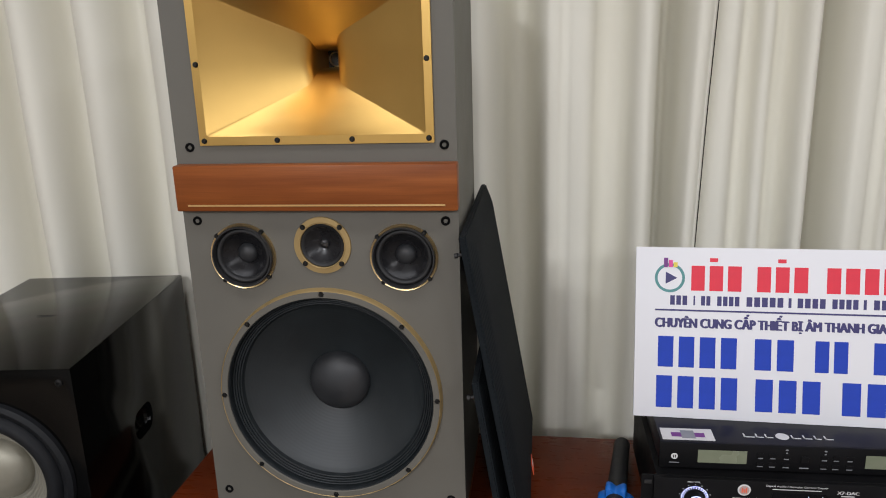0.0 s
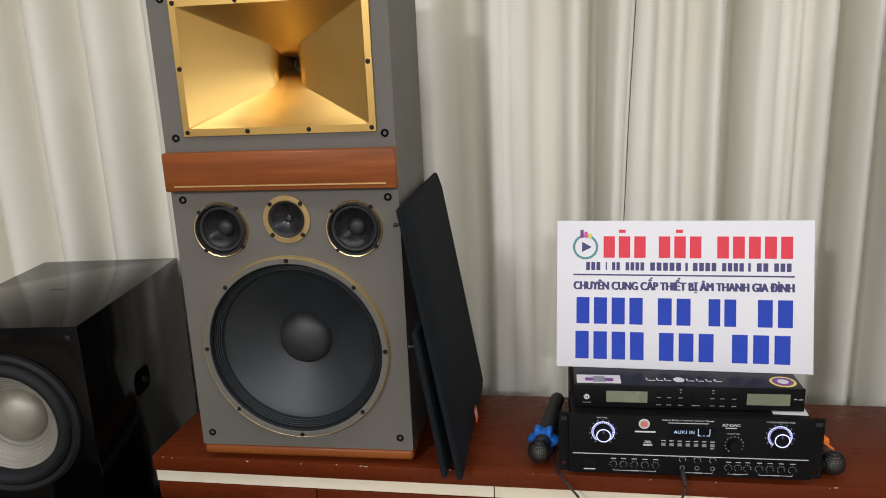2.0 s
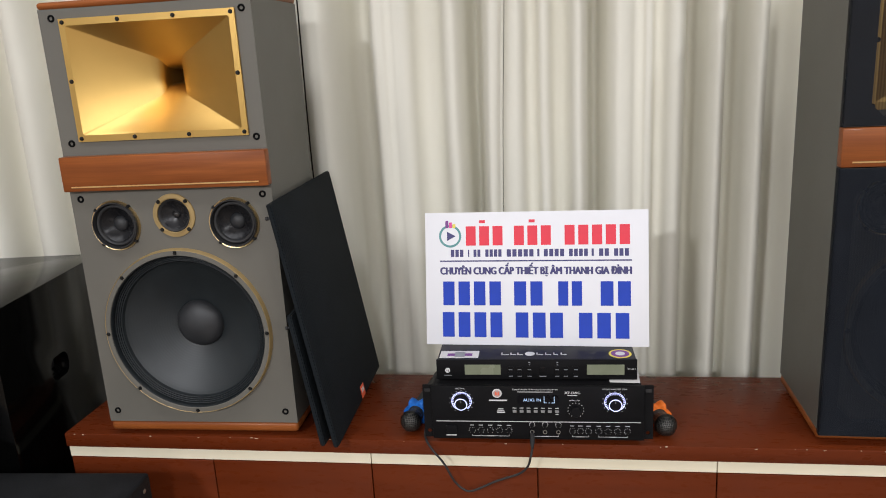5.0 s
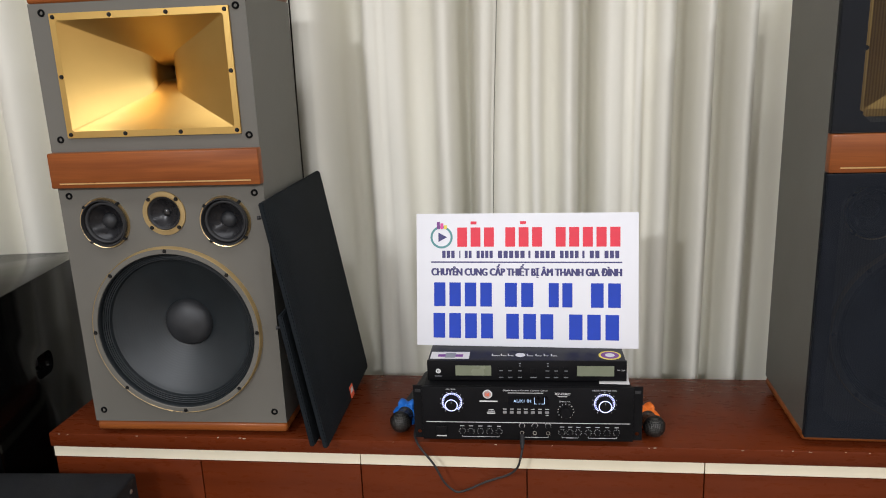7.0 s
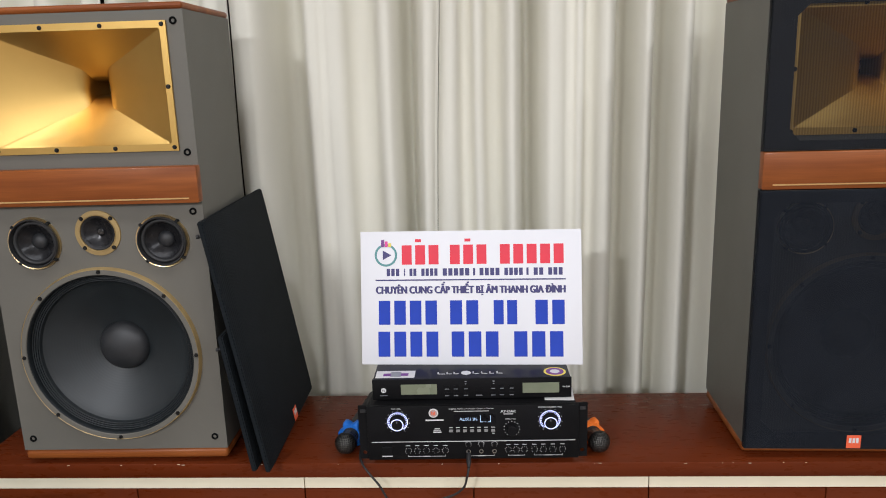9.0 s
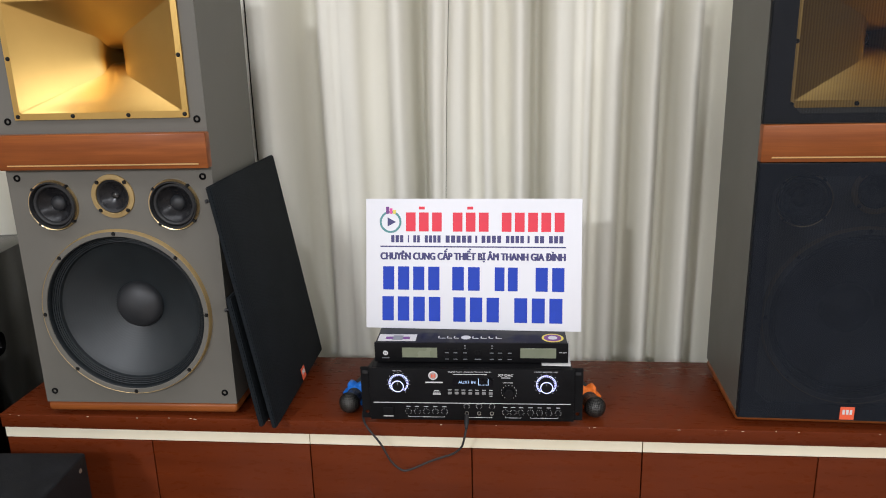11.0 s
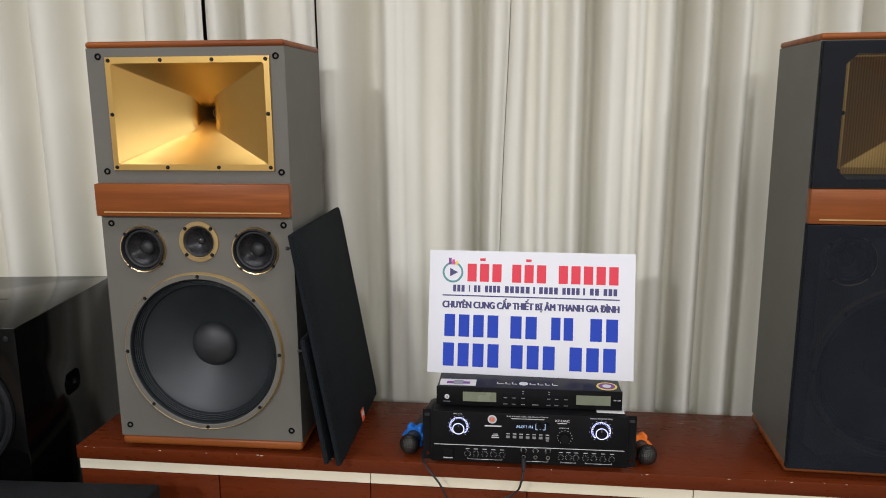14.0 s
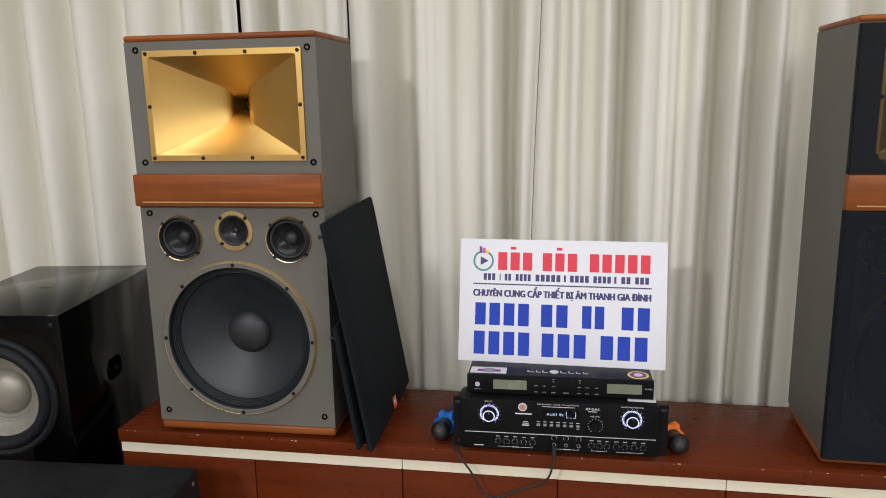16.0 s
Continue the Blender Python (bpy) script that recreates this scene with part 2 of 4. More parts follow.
def add_box(bm, x0, x1, y0, y1, z0, z1, bevel=0.0, seg=2):
    vs = [bm.verts.new((x, y, z)) for x in (x0, x1) for y in (y0, y1) for z in (z0, z1)]
    fs = [bm.faces.new([vs[i] for i in q]) for q in ((0, 1, 3, 2), (4, 6, 7, 5), (0, 4, 5, 1), (2, 3, 7, 6), (0, 2, 6, 4), (1, 5, 7, 3))]
    if bevel:
        es = list({e for f in fs for e in f.edges})
        bmesh.ops.bevel(bm, geom=es, offset=bevel, segments=seg, affect="EDGES", profile=0.5)
    return bm


def box(x0, x1, y0, y1, z0, z1, bevel=0.0, seg=2):
    return add_box(bmesh.new(), x0, x1, y0, y1, z0, z1, bevel, seg)


def add_lathe(bm, profile, n=48, centre=(0, 0, 0), closed=False):
    """Turns (radius, y) points round the y axis; y points into the thing."""
    rows = []
    for r, y in profile:
        if r <= 1e-6:
            rows.append([bm.verts.new((centre[0], centre[1] + y, centre[2]))])
        else:
            rows.append([bm.verts.new((centre[0] + r * math.cos(2 * math.pi * i / n), centre[1] + y, centre[2] + r * math.sin(2 * math.pi * i / n))) for i in range(n)])
    pairs = list(zip(rows, rows[1:])) + ([(rows[-1], rows[0])] if closed else [])
    for a, b in pairs:
        for i in range(n):
            j = (i + 1) % n
            if len(a) == 1 and len(b) == 1:
                continue
            if len(a) == 1:
                bm.faces.new((a[0], b[i], b[j]))
            elif len(b) == 1:
                bm.faces.new((a[i], a[j], b[0]))
            else:
                bm.faces.new((a[i], a[j], b[j], b[i]))
    return bm


def lathe(profile, n=48, closed=False):
    return add_lathe(bmesh.new(), profile, n, closed=closed)


def tube(points, radius, n=8, taper=None):
    """A round cord along a smooth curve through the points."""
    pts = [Vector(p) for p in points]
    ext = [pts[0] * 2 - pts[1]] + pts + [pts[-1] * 2 - pts[-2]]
    path = []
    for i in range(1, len(ext) - 2):
        a, b, c, d = ext[i - 1:i + 3]
        for k in range(8):
            t = k / 8
            path.append(0.5 * ((2 * b) + (c - a) * t + (2 * a - 5 * b + 4 * c - d) * t * t + (3 * b - a - 3 * c + d) * t ** 3))
    path.append(pts[-1])
    bm = bmesh.new()
    rings, side = [], Vector((0.3, 0.2, 1)).normalized()
    for i, p in enumerate(path):
        d = (path[min(i + 1, len(path) - 1)] - path[max(i - 1, 0)]).normalized()
        u = d.cross(side).normalized()
        side = u.cross(d).normalized()
        rings.append([bm.verts.new(p + radius * (u * math.cos(2 * math.pi * k / n) + side * math.sin(2 * math.pi * k / n))) for k in range(n)])
    for a, b in zip(rings, rings[1:]):
        for k in range(n):
            bm.faces.new((a[k], a[(k + 1) % n], b[(k + 1) % n], b[k]))
    bm.faces.new(rings[0])
    bm.faces.new(rings[-1])
    return bm


def frame_bm(outer, inner, y0, y1, cut=0.0):
    """A flat frame in the xz plane between two rectangles (x0, x1, z0, z1); cut: the inner corners cut off."""
    bm = bmesh.new()

    def loop(rect, y, c):
        x0, x1, z0, z1 = rect
        return [bm.verts.new((x, y, z)) for x, z in ((x0 + c, z0), (x1 - c, z0), (x1, z0 + c), (x1, z1 - c), (x1 - c, z1), (x0 + c, z1), (x0, z1 - c), (x0, z0 + c))]

    tiny = 0.0006
    of, inf_, ob_, ib = loop(outer, y0, tiny), loop(inner, y0, max(cut, tiny)), loop(outer, y1, tiny), loop(inner, y1, max(cut, tiny))
    for i in range(8):
        j = (i + 1) % 8
        bm.faces.new((of[i], of[j], inf_[j], inf_[i]))
        bm.faces.new((ob_[i], ib[i], ib[j], ob_[j]))
        bm.faces.new((of[i], ob_[i], ob_[j], of[j]))
        bm.faces.new((inf_[i], inf_[j], ib[j], ib[i]))
    return bm


def text_bm(words, width, height, bold=0.0):
    """Built-in lettering as a flat mesh in the xz plane, centred on x, its base line at z = 0, stretched to width by height (of a capital)."""
    curve = bpy.data.curves.new("lettering", "FONT")
    curve.body, curve.size, curve.align_x = words, 1.0, "CENTER"
    curve.resolution_u = 3
    ob = bpy.data.objects.new("lettering", curve)
    scene.collection.objects.link(ob)
    bpy.context.view_layer.update()
    me = bpy.data.meshes.new_from_object(ob.evaluated_get(bpy.context.evaluated_depsgraph_get()))
    bm = bmesh.new()
    heavy = bold > 0.04
    for k in (-2, -1, 0, 1, 2) if heavy else (-1, 0, 1) if bold else (0,):
        first = len(bm.verts)
        bm.from_mesh(me)
        bm.verts.ensure_lookup_table()
        for v in bm.verts[first:]:
            v.co += Vector((k * bold, (0.016, -0.016, 0, 0.016, -0.016)[k + 2] if heavy else 0, k * 0.025 if bold else 0))
    bpy.data.objects.remove(ob)
    bpy.data.meshes.remove(me)
    bpy.data.curves.remove(curve)
    xs = [v.co.x for v in bm.verts]
    mid, sx, sz = (min(xs) + max(xs)) / 2, width / (max(xs) - min(xs)), height / 0.73
    for v in bm.verts:
        v.co = ((v.co.x - mid) * sx, -v.co.z * 0.004, v.co.y * sz)
    return bm


def rects(items, y=0.0, depth=0.0008):
    """Thin plates (x, z, width, height), as printed or inlaid marks, in one mesh."""
    bm = bmesh.new()
    for x, z, w, h in items:
        add_box(bm, x - w / 2, x + w / 2, y - depth, y, z - h / 2, z + h / 2)
    return bm


# ---- the room ----
TOP = 0.50
room = [("floor", (-4, 5, -8, 0.75, -0.1, 0), "floor", "brown tiled floor of the showroom"),
        ("ceiling", (-4.1, 5.1, -8.1, 0.85, 2.8, 2.9), "plaster", "plain white painted ceiling"),
        ("wall_north", (-4.1, 5.1, 0.70, 0.80, 0, 2.8), "dark_wall", "dark brown wall behind the long curtains"),
        ("wall_south", (-4.1, 5.1, -8.1, -8, 0, 2.8), "wall", "plain taupe wall of the showroom"),
        ("wall_west", (-4.1, -4, -8, 0.70, 0, 2.8), "wall", "plain taupe wall of the showroom"),
        ("wall_east", (5, 5.1, -8, 0.70, 0, 2.8), "wall", "plain taupe wall of the showroom")]
for name, b, m, lab in room:
    tagged(part(name, box(*b), M[m]), lab, name.split("_")[0], kind="structure")


# ---- curtains ----
# Each panel: ridges and hollows in turn, from west to east, as (place along x, half width, depth).
WEST = [(-2.06 + 0.07 * k, 0.02 if k % 2 else 0.03, 0.55 if k % 2 else 0.505) for k in range(8)]
WEST += [(-1.50, 0.03, 0.50), (-1.415, 0.02, 0.545), (-1.328, 0.028, 0.497), (-1.257, 0.02, 0.54), (-1.167, 0.034, 0.502), (-1.09, 0.02, 0.545), (-0.985, 0.03, 0.50),
         (-0.89, 0.024, 0.535), (-0.82, 0.026, 0.485), (-0.755, 0.02, 0.525), (-0.705, 0.018, 0.475), (-0.672, 0.004, 0.495)]
NARROW = [(-0.63, 0.016, 0.47), (-0.578, 0.018, 0.52), (-0.535, 0.016, 0.467), (-0.46, 0.026, 0.505), (-0.395, 0.024, 0.465), (-0.352, 0.004, 0.49)]
MIDDLE = [(-0.297, 0.032, 0.452), (-0.213, 0.03, 0.518), (-0.148, 0.016, 0.477), (-0.118, 0.006, 0.486), (-0.086, 0.014, 0.48), (-0.018, 0.03, 0.503), (0.044, 0.024, 0.463),
          (0.094, 0.014, 0.52), (0.139, 0.02, 0.462), (0.168, 0.004, 0.486)]
EAST = [(0.199, 0.018, 0.466), (0.241, 0.014, 0.484), (0.272, 0.012, 0.478), (0.316, 0.018, 0.497), (0.357, 0.021, 0.463), (0.403, 0.014, 0.52), (0.458, 0.024, 0.470),
        (0.507, 0.012, 0.486), (0.529, 0.010, 0.482), (0.556, 0.012, 0.500), (0.594, 0.022, 0.463), (0.645, 0.014, 0.52), (0.692, 0.018, 0.464), (0.742, 0.016, 0.518),
        (0.79, 0.018, 0.467), (0.842, 0.02, 0.51), (0.93, 0.026, 0.47), (0.99, 0.016, 0.51), (1.055, 0.024, 0.468), (1.11, 0.014, 0.515), (1.165, 0.024, 0.47)]
EAST += [(1.235 + 0.075 * k, 0.024 if k % 2 else 0.018, 0.47 if k % 2 else 0.513) for k in range(12)]

ROUND = 1 - math.sqrt(0.07)


def curtain(folds):
    """A hanging panel: a plan line that rounds each ridge and hollow, drawn up to the ceiling with slow sway."""
    deep = [(x, w, y if k % 2 == 0 else folds[k - 1][2] + (2.7 if w > 0.013 else 1.6 if w > 0.008 else 1.0) * (y - folds[k - 1][2])) for k, (x, w, y) in enumerate(folds)]
    x, w, y = deep[0]
    plan = [Vector((x - w - 0.012, y + 0.016)), Vector((x - 0.7 * w, y + 0.005))]
    for k, ((xa, wa, ya), (xb, wb, yb)) in enumerate(zip(deep, deep[1:])):
        ridge_first = k % 2 == 0
        turn = max(0.4, min(0.68, (wa if ridge_first else wb) / (wa + wb)))
        n = max(10, int((xb - xa) / 0.004))
        for i in range(n):
            u = i / n if ridge_first else 1 - i / n
            if u < turn:
                rise = turn * (1 - math.sqrt(1 - 0.93 * (u / turn) ** 2)) / ROUND
            else:
                rise = 1 - (1 - turn) * (1 - math.sqrt(1 - 0.93 * ((1 - u) / (1 - turn)) ** 2)) / ROUND
            near, far = (ya, yb) if ridge_first else (yb, ya)
            plan.append(Vector((xa + (xb - xa) * i / n, near + (far - near) * rise)))
    plan.append(Vector((deep[-1][0], deep[-1][2])))
    bm = bmesh.new()
    zs = [0.03 + 2.7 * k / 30 for k in range(31)]
    grid = []
    for p in plan:
        lean = 0.034 * math.exp(-((p.x - 0.168) / 0.05) ** 2)
        col = []
        for z in zs:
            sway = noise.noise((p.x * 2.0, z * 0.9, 0.4)) * 0.006 * min(1.0, abs(z - 1.15) * 3)
            crease = noise.noise((p.x * 5.0, z * 1.1, 3.1)) * 0.004 + noise.noise((p.x * 20.0, z * 2.3, 8.2)) * 0.0006
            col.append(bm.verts.new((p.x + lean * (z - 1.17) + sway, p.y + crease, z)))
        grid.append(col)
    for a, b in zip(grid, grid[1:]):
        for j in range(len(zs) - 1):
            bm.faces.new((a[j], b[j], b[j + 1], a[j + 1]))
    ob = new("curtain", mesh_from(bm, "curtain", M["curtain"], 80))
    mod = ob.modifiers.new("thickness", "SOLIDIFY")
    mod.thickness, mod.offset = 0.0015, 1.0
    return tagged(ob, "cream satin floor-length curtain hanging in soft folds", "curtain", "curtains behind the cabinet")


for folds in (WEST, NARROW, MIDDLE, EAST):
    curtain(folds)


# ---- low cabinet ----
def low_cabinet():
    th = thing("low_cabinet", pose(-0.868, 0.012, 0, 0, 0, -0.9), "long low mahogany-lacquered cabinet with a cream strip under its top", "cabinet")
    L = 2.6
    part("top", box(0, L, 0.005, 0.357, 0.4655, 0.5, 0.0025), M["mahogany"], th, "worn mahogany top with chipped front edge", smooth=40)
    for a, b in ((0.002, 0.738), (0.740, 1.482), (1.484, 2.224), (2.226, L - 0.002)):
        part("strip", box(a, b, 0.012, 0.35, 0.437, 0.4655, 0.0006, 1), M["cream"], th, "cream painted recessed strip")
    part("body", box(0.01, L - 0.01, 0.032, 0.35, 0.0, 0.437), M["mahogany"], th)
    xs = [0.004, 0.363, 0.739, 1.109, 1.483, 1.853, 2.225, L - 0.004]
    for a, b in zip(xs, xs[1:]):
        part("drawer_front", box(a + 0.0012, b - 0.0012, 0.010, 0.031, 0.06, 0.4355, 0.0015), M["mahogany"], th, "plain mahogany drawer front", smooth=40)
    rng = random.Random(5)
    chips = []
    for k in range(22):
        x = rng.uniform(0.02, 2.2)
        chips.append((x, 0.4985 + rng.uniform(-0.0012, 0.0006), rng.uniform(0.002, 0.007), rng.uniform(0.0005, 0.0011)))
    part("chip", rects(chips, 0.0048, 0.0006), M["cream"], th, "pale chips along the worn edge")["kind"] = "stuff"


low_cabinet()


# ---- loudspeakers ----
W2, H, D = 0.2255, 0.962, 0.28
HORN = (0.0055, 0.804)
WOOFER, MIDS, TWEETER = (-0.0008, 0.253), ((-0.130, 0.4985), (0.1365, 0.4975)), (0.0045, 0.517)


def ring_of(bm, cx, cz, r, y, n):
    return [bm.verts.new((cx + r * math.cos(2 * math.pi * i / n), y, cz + r * math.sin(2 * math.pi * i / n))) for i in range(n)]


def rect_of(bm, x0, x1, z0, z1, y):
    return [bm.verts.new((x, y, z)) for x, z in ((x0, z0), (x1, z0), (x1, z1), (x0, z1))]


def baffle_bm():
    """The front board with its openings cut through."""
    bm = bmesh.new()
    loops = [rect_of(bm, -W2, W2, 0.034, 0.948, 0),
             rect_of(bm, HORN[0] - 0.176, HORN[0] + 0.176, HORN[1] - 0.116, HORN[1] + 0.116, 0),
             ring_of(bm, *WOOFER, 0.185, 0, 72), ring_of(bm, *TWEETER, 0.0385, 0, 36)]
    loops += [ring_of(bm, x, z, 0.0485, 0, 40) for x, z in MIDS]
    edges = []
    for lp in loops:
        edges += [bm.edges.new((a, b)) for a, b in zip(lp, lp[1:] + lp[:1])]
    bmesh.ops.triangle_fill(bm, use_beauty=True, edges=edges)
    for lp in loops[1:]:
        back = [bm.verts.new((v.co.x, 0.02, v.co.z)) for v in lp]
        for i in range(len(lp)):
            j = (i + 1) % len(lp)
            bm.faces.new((lp[i], lp[j], back[j], back[i]))
    return bm


def horn(parent):
    cx, cz = HORN
    pl = part("horn", frame_bm((-0.1865, 0.1865, -0.124, 0.124), (-0.174, 0.174, -0.1105, 0.1105), -0.005, 0.004, 0.0034), M["gold"], parent, "brushed gold horn with a flat flange", (cx, 0, cz))
    steps = [(-0.005, 0.174, 0.1105), (0.0, 0.166, 0.1065), (0.02, 0.127, 0.0875), (0.04, 0.0905, 0.0695), (0.056, 0.0605, 0.0555), (0.067, 0.0405, 0.0460), (0.074, 0.0295, 0.0400), (0.082, 0.0232, 0.0330), (0.091, 0.0202, 0.0255), (0.101, 0.0186, 0.0192), (0.112, 0.0178, 0.0162), (0.13, 0.0172, 0.0148), (0.162, 0.0155, 0.0138)]
    bm = bmesh.new()
    prev = None
    for y, w, h in steps:
        c = 0.0034 * w / 0.174
        row = [bm.verts.new((x, y, z)) for x, z in ((c - w, -h), (0, -h), (w - c, -h), (w, c - h), (w, 0), (w, h - c), (w - c, h), (0, h), (c - w, h), (-w, h - c), (-w, 0), (-w, c - h))]
        if prev:
            for k in range(12):
                bm.faces.new((prev[k], prev[(k + 1) % 12], row[(k + 1) % 12], row[k]))
        prev = row
    part("flare", bm, M["gold"], pl, smooth=38)
    part("throat", lathe([(0, 0.1635), (0.03, 0.1635)], 24), M["rubber"], pl, "black throat at the bottom of the horn")
    part("throat_ring", lathe([(0.0105, 0.156), (0.0118, 0.1548), (0.013, 0.156), (0.0118, 0.1572)], 28, True), M["steel"], pl, "small bright driver ring", smooth=60)
    sc = part("screw", lathe([(0, -0.0035), (0.0028, -0.0035), (0.0042, -0.002), (0.0045, 0)], 14), M["screw"], pl, "black screw", (-0.1785, -0.005, 0.117), smooth=40)
    for x, z in ((-0.0587, 0.117), (0.0587, 0.117), (0.1785, 0.117), (-0.179, 0), (0.179, 0), (-0.1785, -0.117), (-0.0595, -0.117), (0.0595, -0.117), (0.1785, -0.117)):
        share(sc, (x, -0.005, z))


def woofer(parent):
    cx, cz = WOOFER
    fr = part("woofer", lathe([(0.1888, -0.0118), (0.1878, -0.0126), (0.1788, -0.0126), (0.1778, -0.0116), (0.1776, -0.006)], 96), M["baffle"], parent, "large woofer with grey frame and gold rim", (cx, 0, cz), smooth=35)
    part("trim_ring", lathe([(0.1885, -0.0121), (0.1893, -0.0125), (0.1901, -0.0118), (0.1917, -0.0008), (0.1922, 0.0)], 96), M["gold_plate"], fr, "thin gold rim", smooth=60)
    prof = [(0.1780, -0.0098), (0.1770, -0.0108), (0.1760, -0.0100), (0.1754, -0.003), (0.1750, 0.002)]
    for k in range(4):
        r0 = 0.1752 - 0.0038 * k
        for a in range(1, 8):
            t = math.pi * a / 8
            prof.append((r0 - 0.0019 * (1 - math.cos(t)), 0.0032 - 0.0022 * math.sin(t) + 0.0018 * k))
        prof.append((r0 - 0.0038, 0.0035 + 0.0018 * k))
    prof.append((0.1578, 0.0135))
    part("surround", lathe(prof, 96), M["woofer_edge"], fr, "black pleated cloth surround", smooth=60)
    cone = [(0.1588, 0.0130)] + [(0.158 - 0.106 * k / 12, 0.0138 + 0.0492 * (k / 12) ** 0.85) for k in range(13)]
    part("cone", lathe(cone, 96), M["cone"], fr, "ribbed black paper cone", smooth=60)
    cap = [(0.0545, 0.061)] + [(0.054 * math.cos(math.pi / 2 * k / 9), 0.059 - 0.027 * math.sin(math.pi / 2 * k / 9)) for k in range(10)]
    part("dust_cap", lathe(cap, 64), M["dust_cap"], fr, "domed black dust cap", smooth=60)
    for k in range(8):
        a = radians(90 + 45 * k)
        bm = lathe([(0, -0.003), (0.0035, -0.003), (0.0048, -0.0012), (0.005, 0.001)], 6)
        part("screw", bm, M["screw"], fr, "", (0.1843 * math.cos(a), -0.0123, 0.1843 * math.sin(a)), smooth=40)


def mid(parent, cx, cz):
    def sized(profile):
        return [(r * 0.95, y * 1.2) for r, y in profile]

    fr = part("midrange_driver", lathe(sized([(0.0578, 0.0), (0.0577, -0.0032), (0.0571, -0.0044), (0.0562, -0.0040), (0.0522, -0.0040), (0.0510, -0.0030), (0.0506, 0.0)]), 64), M["gold_trim"], parent, "small black midrange driver in a gold ring", (cx, 0, cz), smooth=50)
    prof = [(0.0535, -0.0035), (0.0534, -0.0075), (0.0524, -0.0090), (0.0508, -0.0088), (0.0496, -0.0045), (0.0490, 0.002)] + [(0.0445 + 0.0045 * math.cos(math.pi * k / 8), 0.002 - 0.005 * math.sin(math.pi * k / 8)) for k in range(9)] + [(0.0395, 0.003)]
    part("surround", lathe(sized(prof), 64), M["rubber"], fr, smooth=60)
    part("cone", lathe(sized([(0.0398, 0.003), (0.034, 0.008), (0.026, 0.0125), (0.0175, 0.016)]), 64), M["small_cone"], fr, "glossy black cone", smooth=60)
    part("dust_cap", lathe(sized([(0.018, 0.0165)] + [(0.018 * math.cos(math.pi / 2 * k / 7), 0.016 - 0.009 * math.sin(math.pi / 2 * k / 7)) for k in range(8)]), 40), M["dust_cap"], fr, smooth=60)
    for k in range(4):
        a = radians(50 + 90 * k)
        part("screw", lathe([(0, -0.004), (0.0026, -0.004), (0.0038, -0.002), (0.0039, 0.004)], 10), M["screw"], fr, "", (0.0534 * math.cos(a), -0.004, 0.0534 * math.sin(a)), smooth=40)


def tweeter(parent):
    cx, cz = TWEETER
    fr = part("tweeter", lathe([(0.0472, 0.0), (0.0467, -0.003), (0.0382, -0.0035), (0.0374, -0.0048), (0.0364, -0.0046), (0.0358, -0.0005)], 64), M["gold_plate"], parent, "cone tweeter on a round gold plate", (cx, 0, cz), smooth=35)
    part("surround", lathe([(0.0362, -0.001), (0.0345, -0.003), (0.032, -0.0015), (0.0305, 0.001)], 56), M["rubber"], fr, smooth=60)
    part("cone", lathe([(0.031, 0.0005), (0.024, 0.0055), (0.015, 0.010), (0.007, 0.0125)], 56), M["small_cone"], fr, smooth=60)
    part("dome", lathe([(0.0090, 0.0128)] + [(0.0086 * math.cos(math.pi / 2 * k / 6), 0.012 - 0.006 * math.sin(math.pi / 2 * k / 6)) for k in range(7)], 28), M["gloss_dome"], fr, "tiny shiny black dome", smooth=60)
    for k in range(4):
        a = radians(45 + 90 * k)
        part("screw", lathe([(0, -0.003), (0.003, -0.003), (0.0042, -0.0015), (0.0045, 0)], 10), M["screw"], fr, "", (0.0428 * math.cos(a), -0.0035, 0.0428 * math.sin(a)), smooth=40)


def slab_rounded(z0, z1, r, front, proud=0.0):
    """A wooden end panel whose front and side edges are rounded."""
    return box(-W2 - proud, W2 + proud, front, D, z0, z1, r, 4)


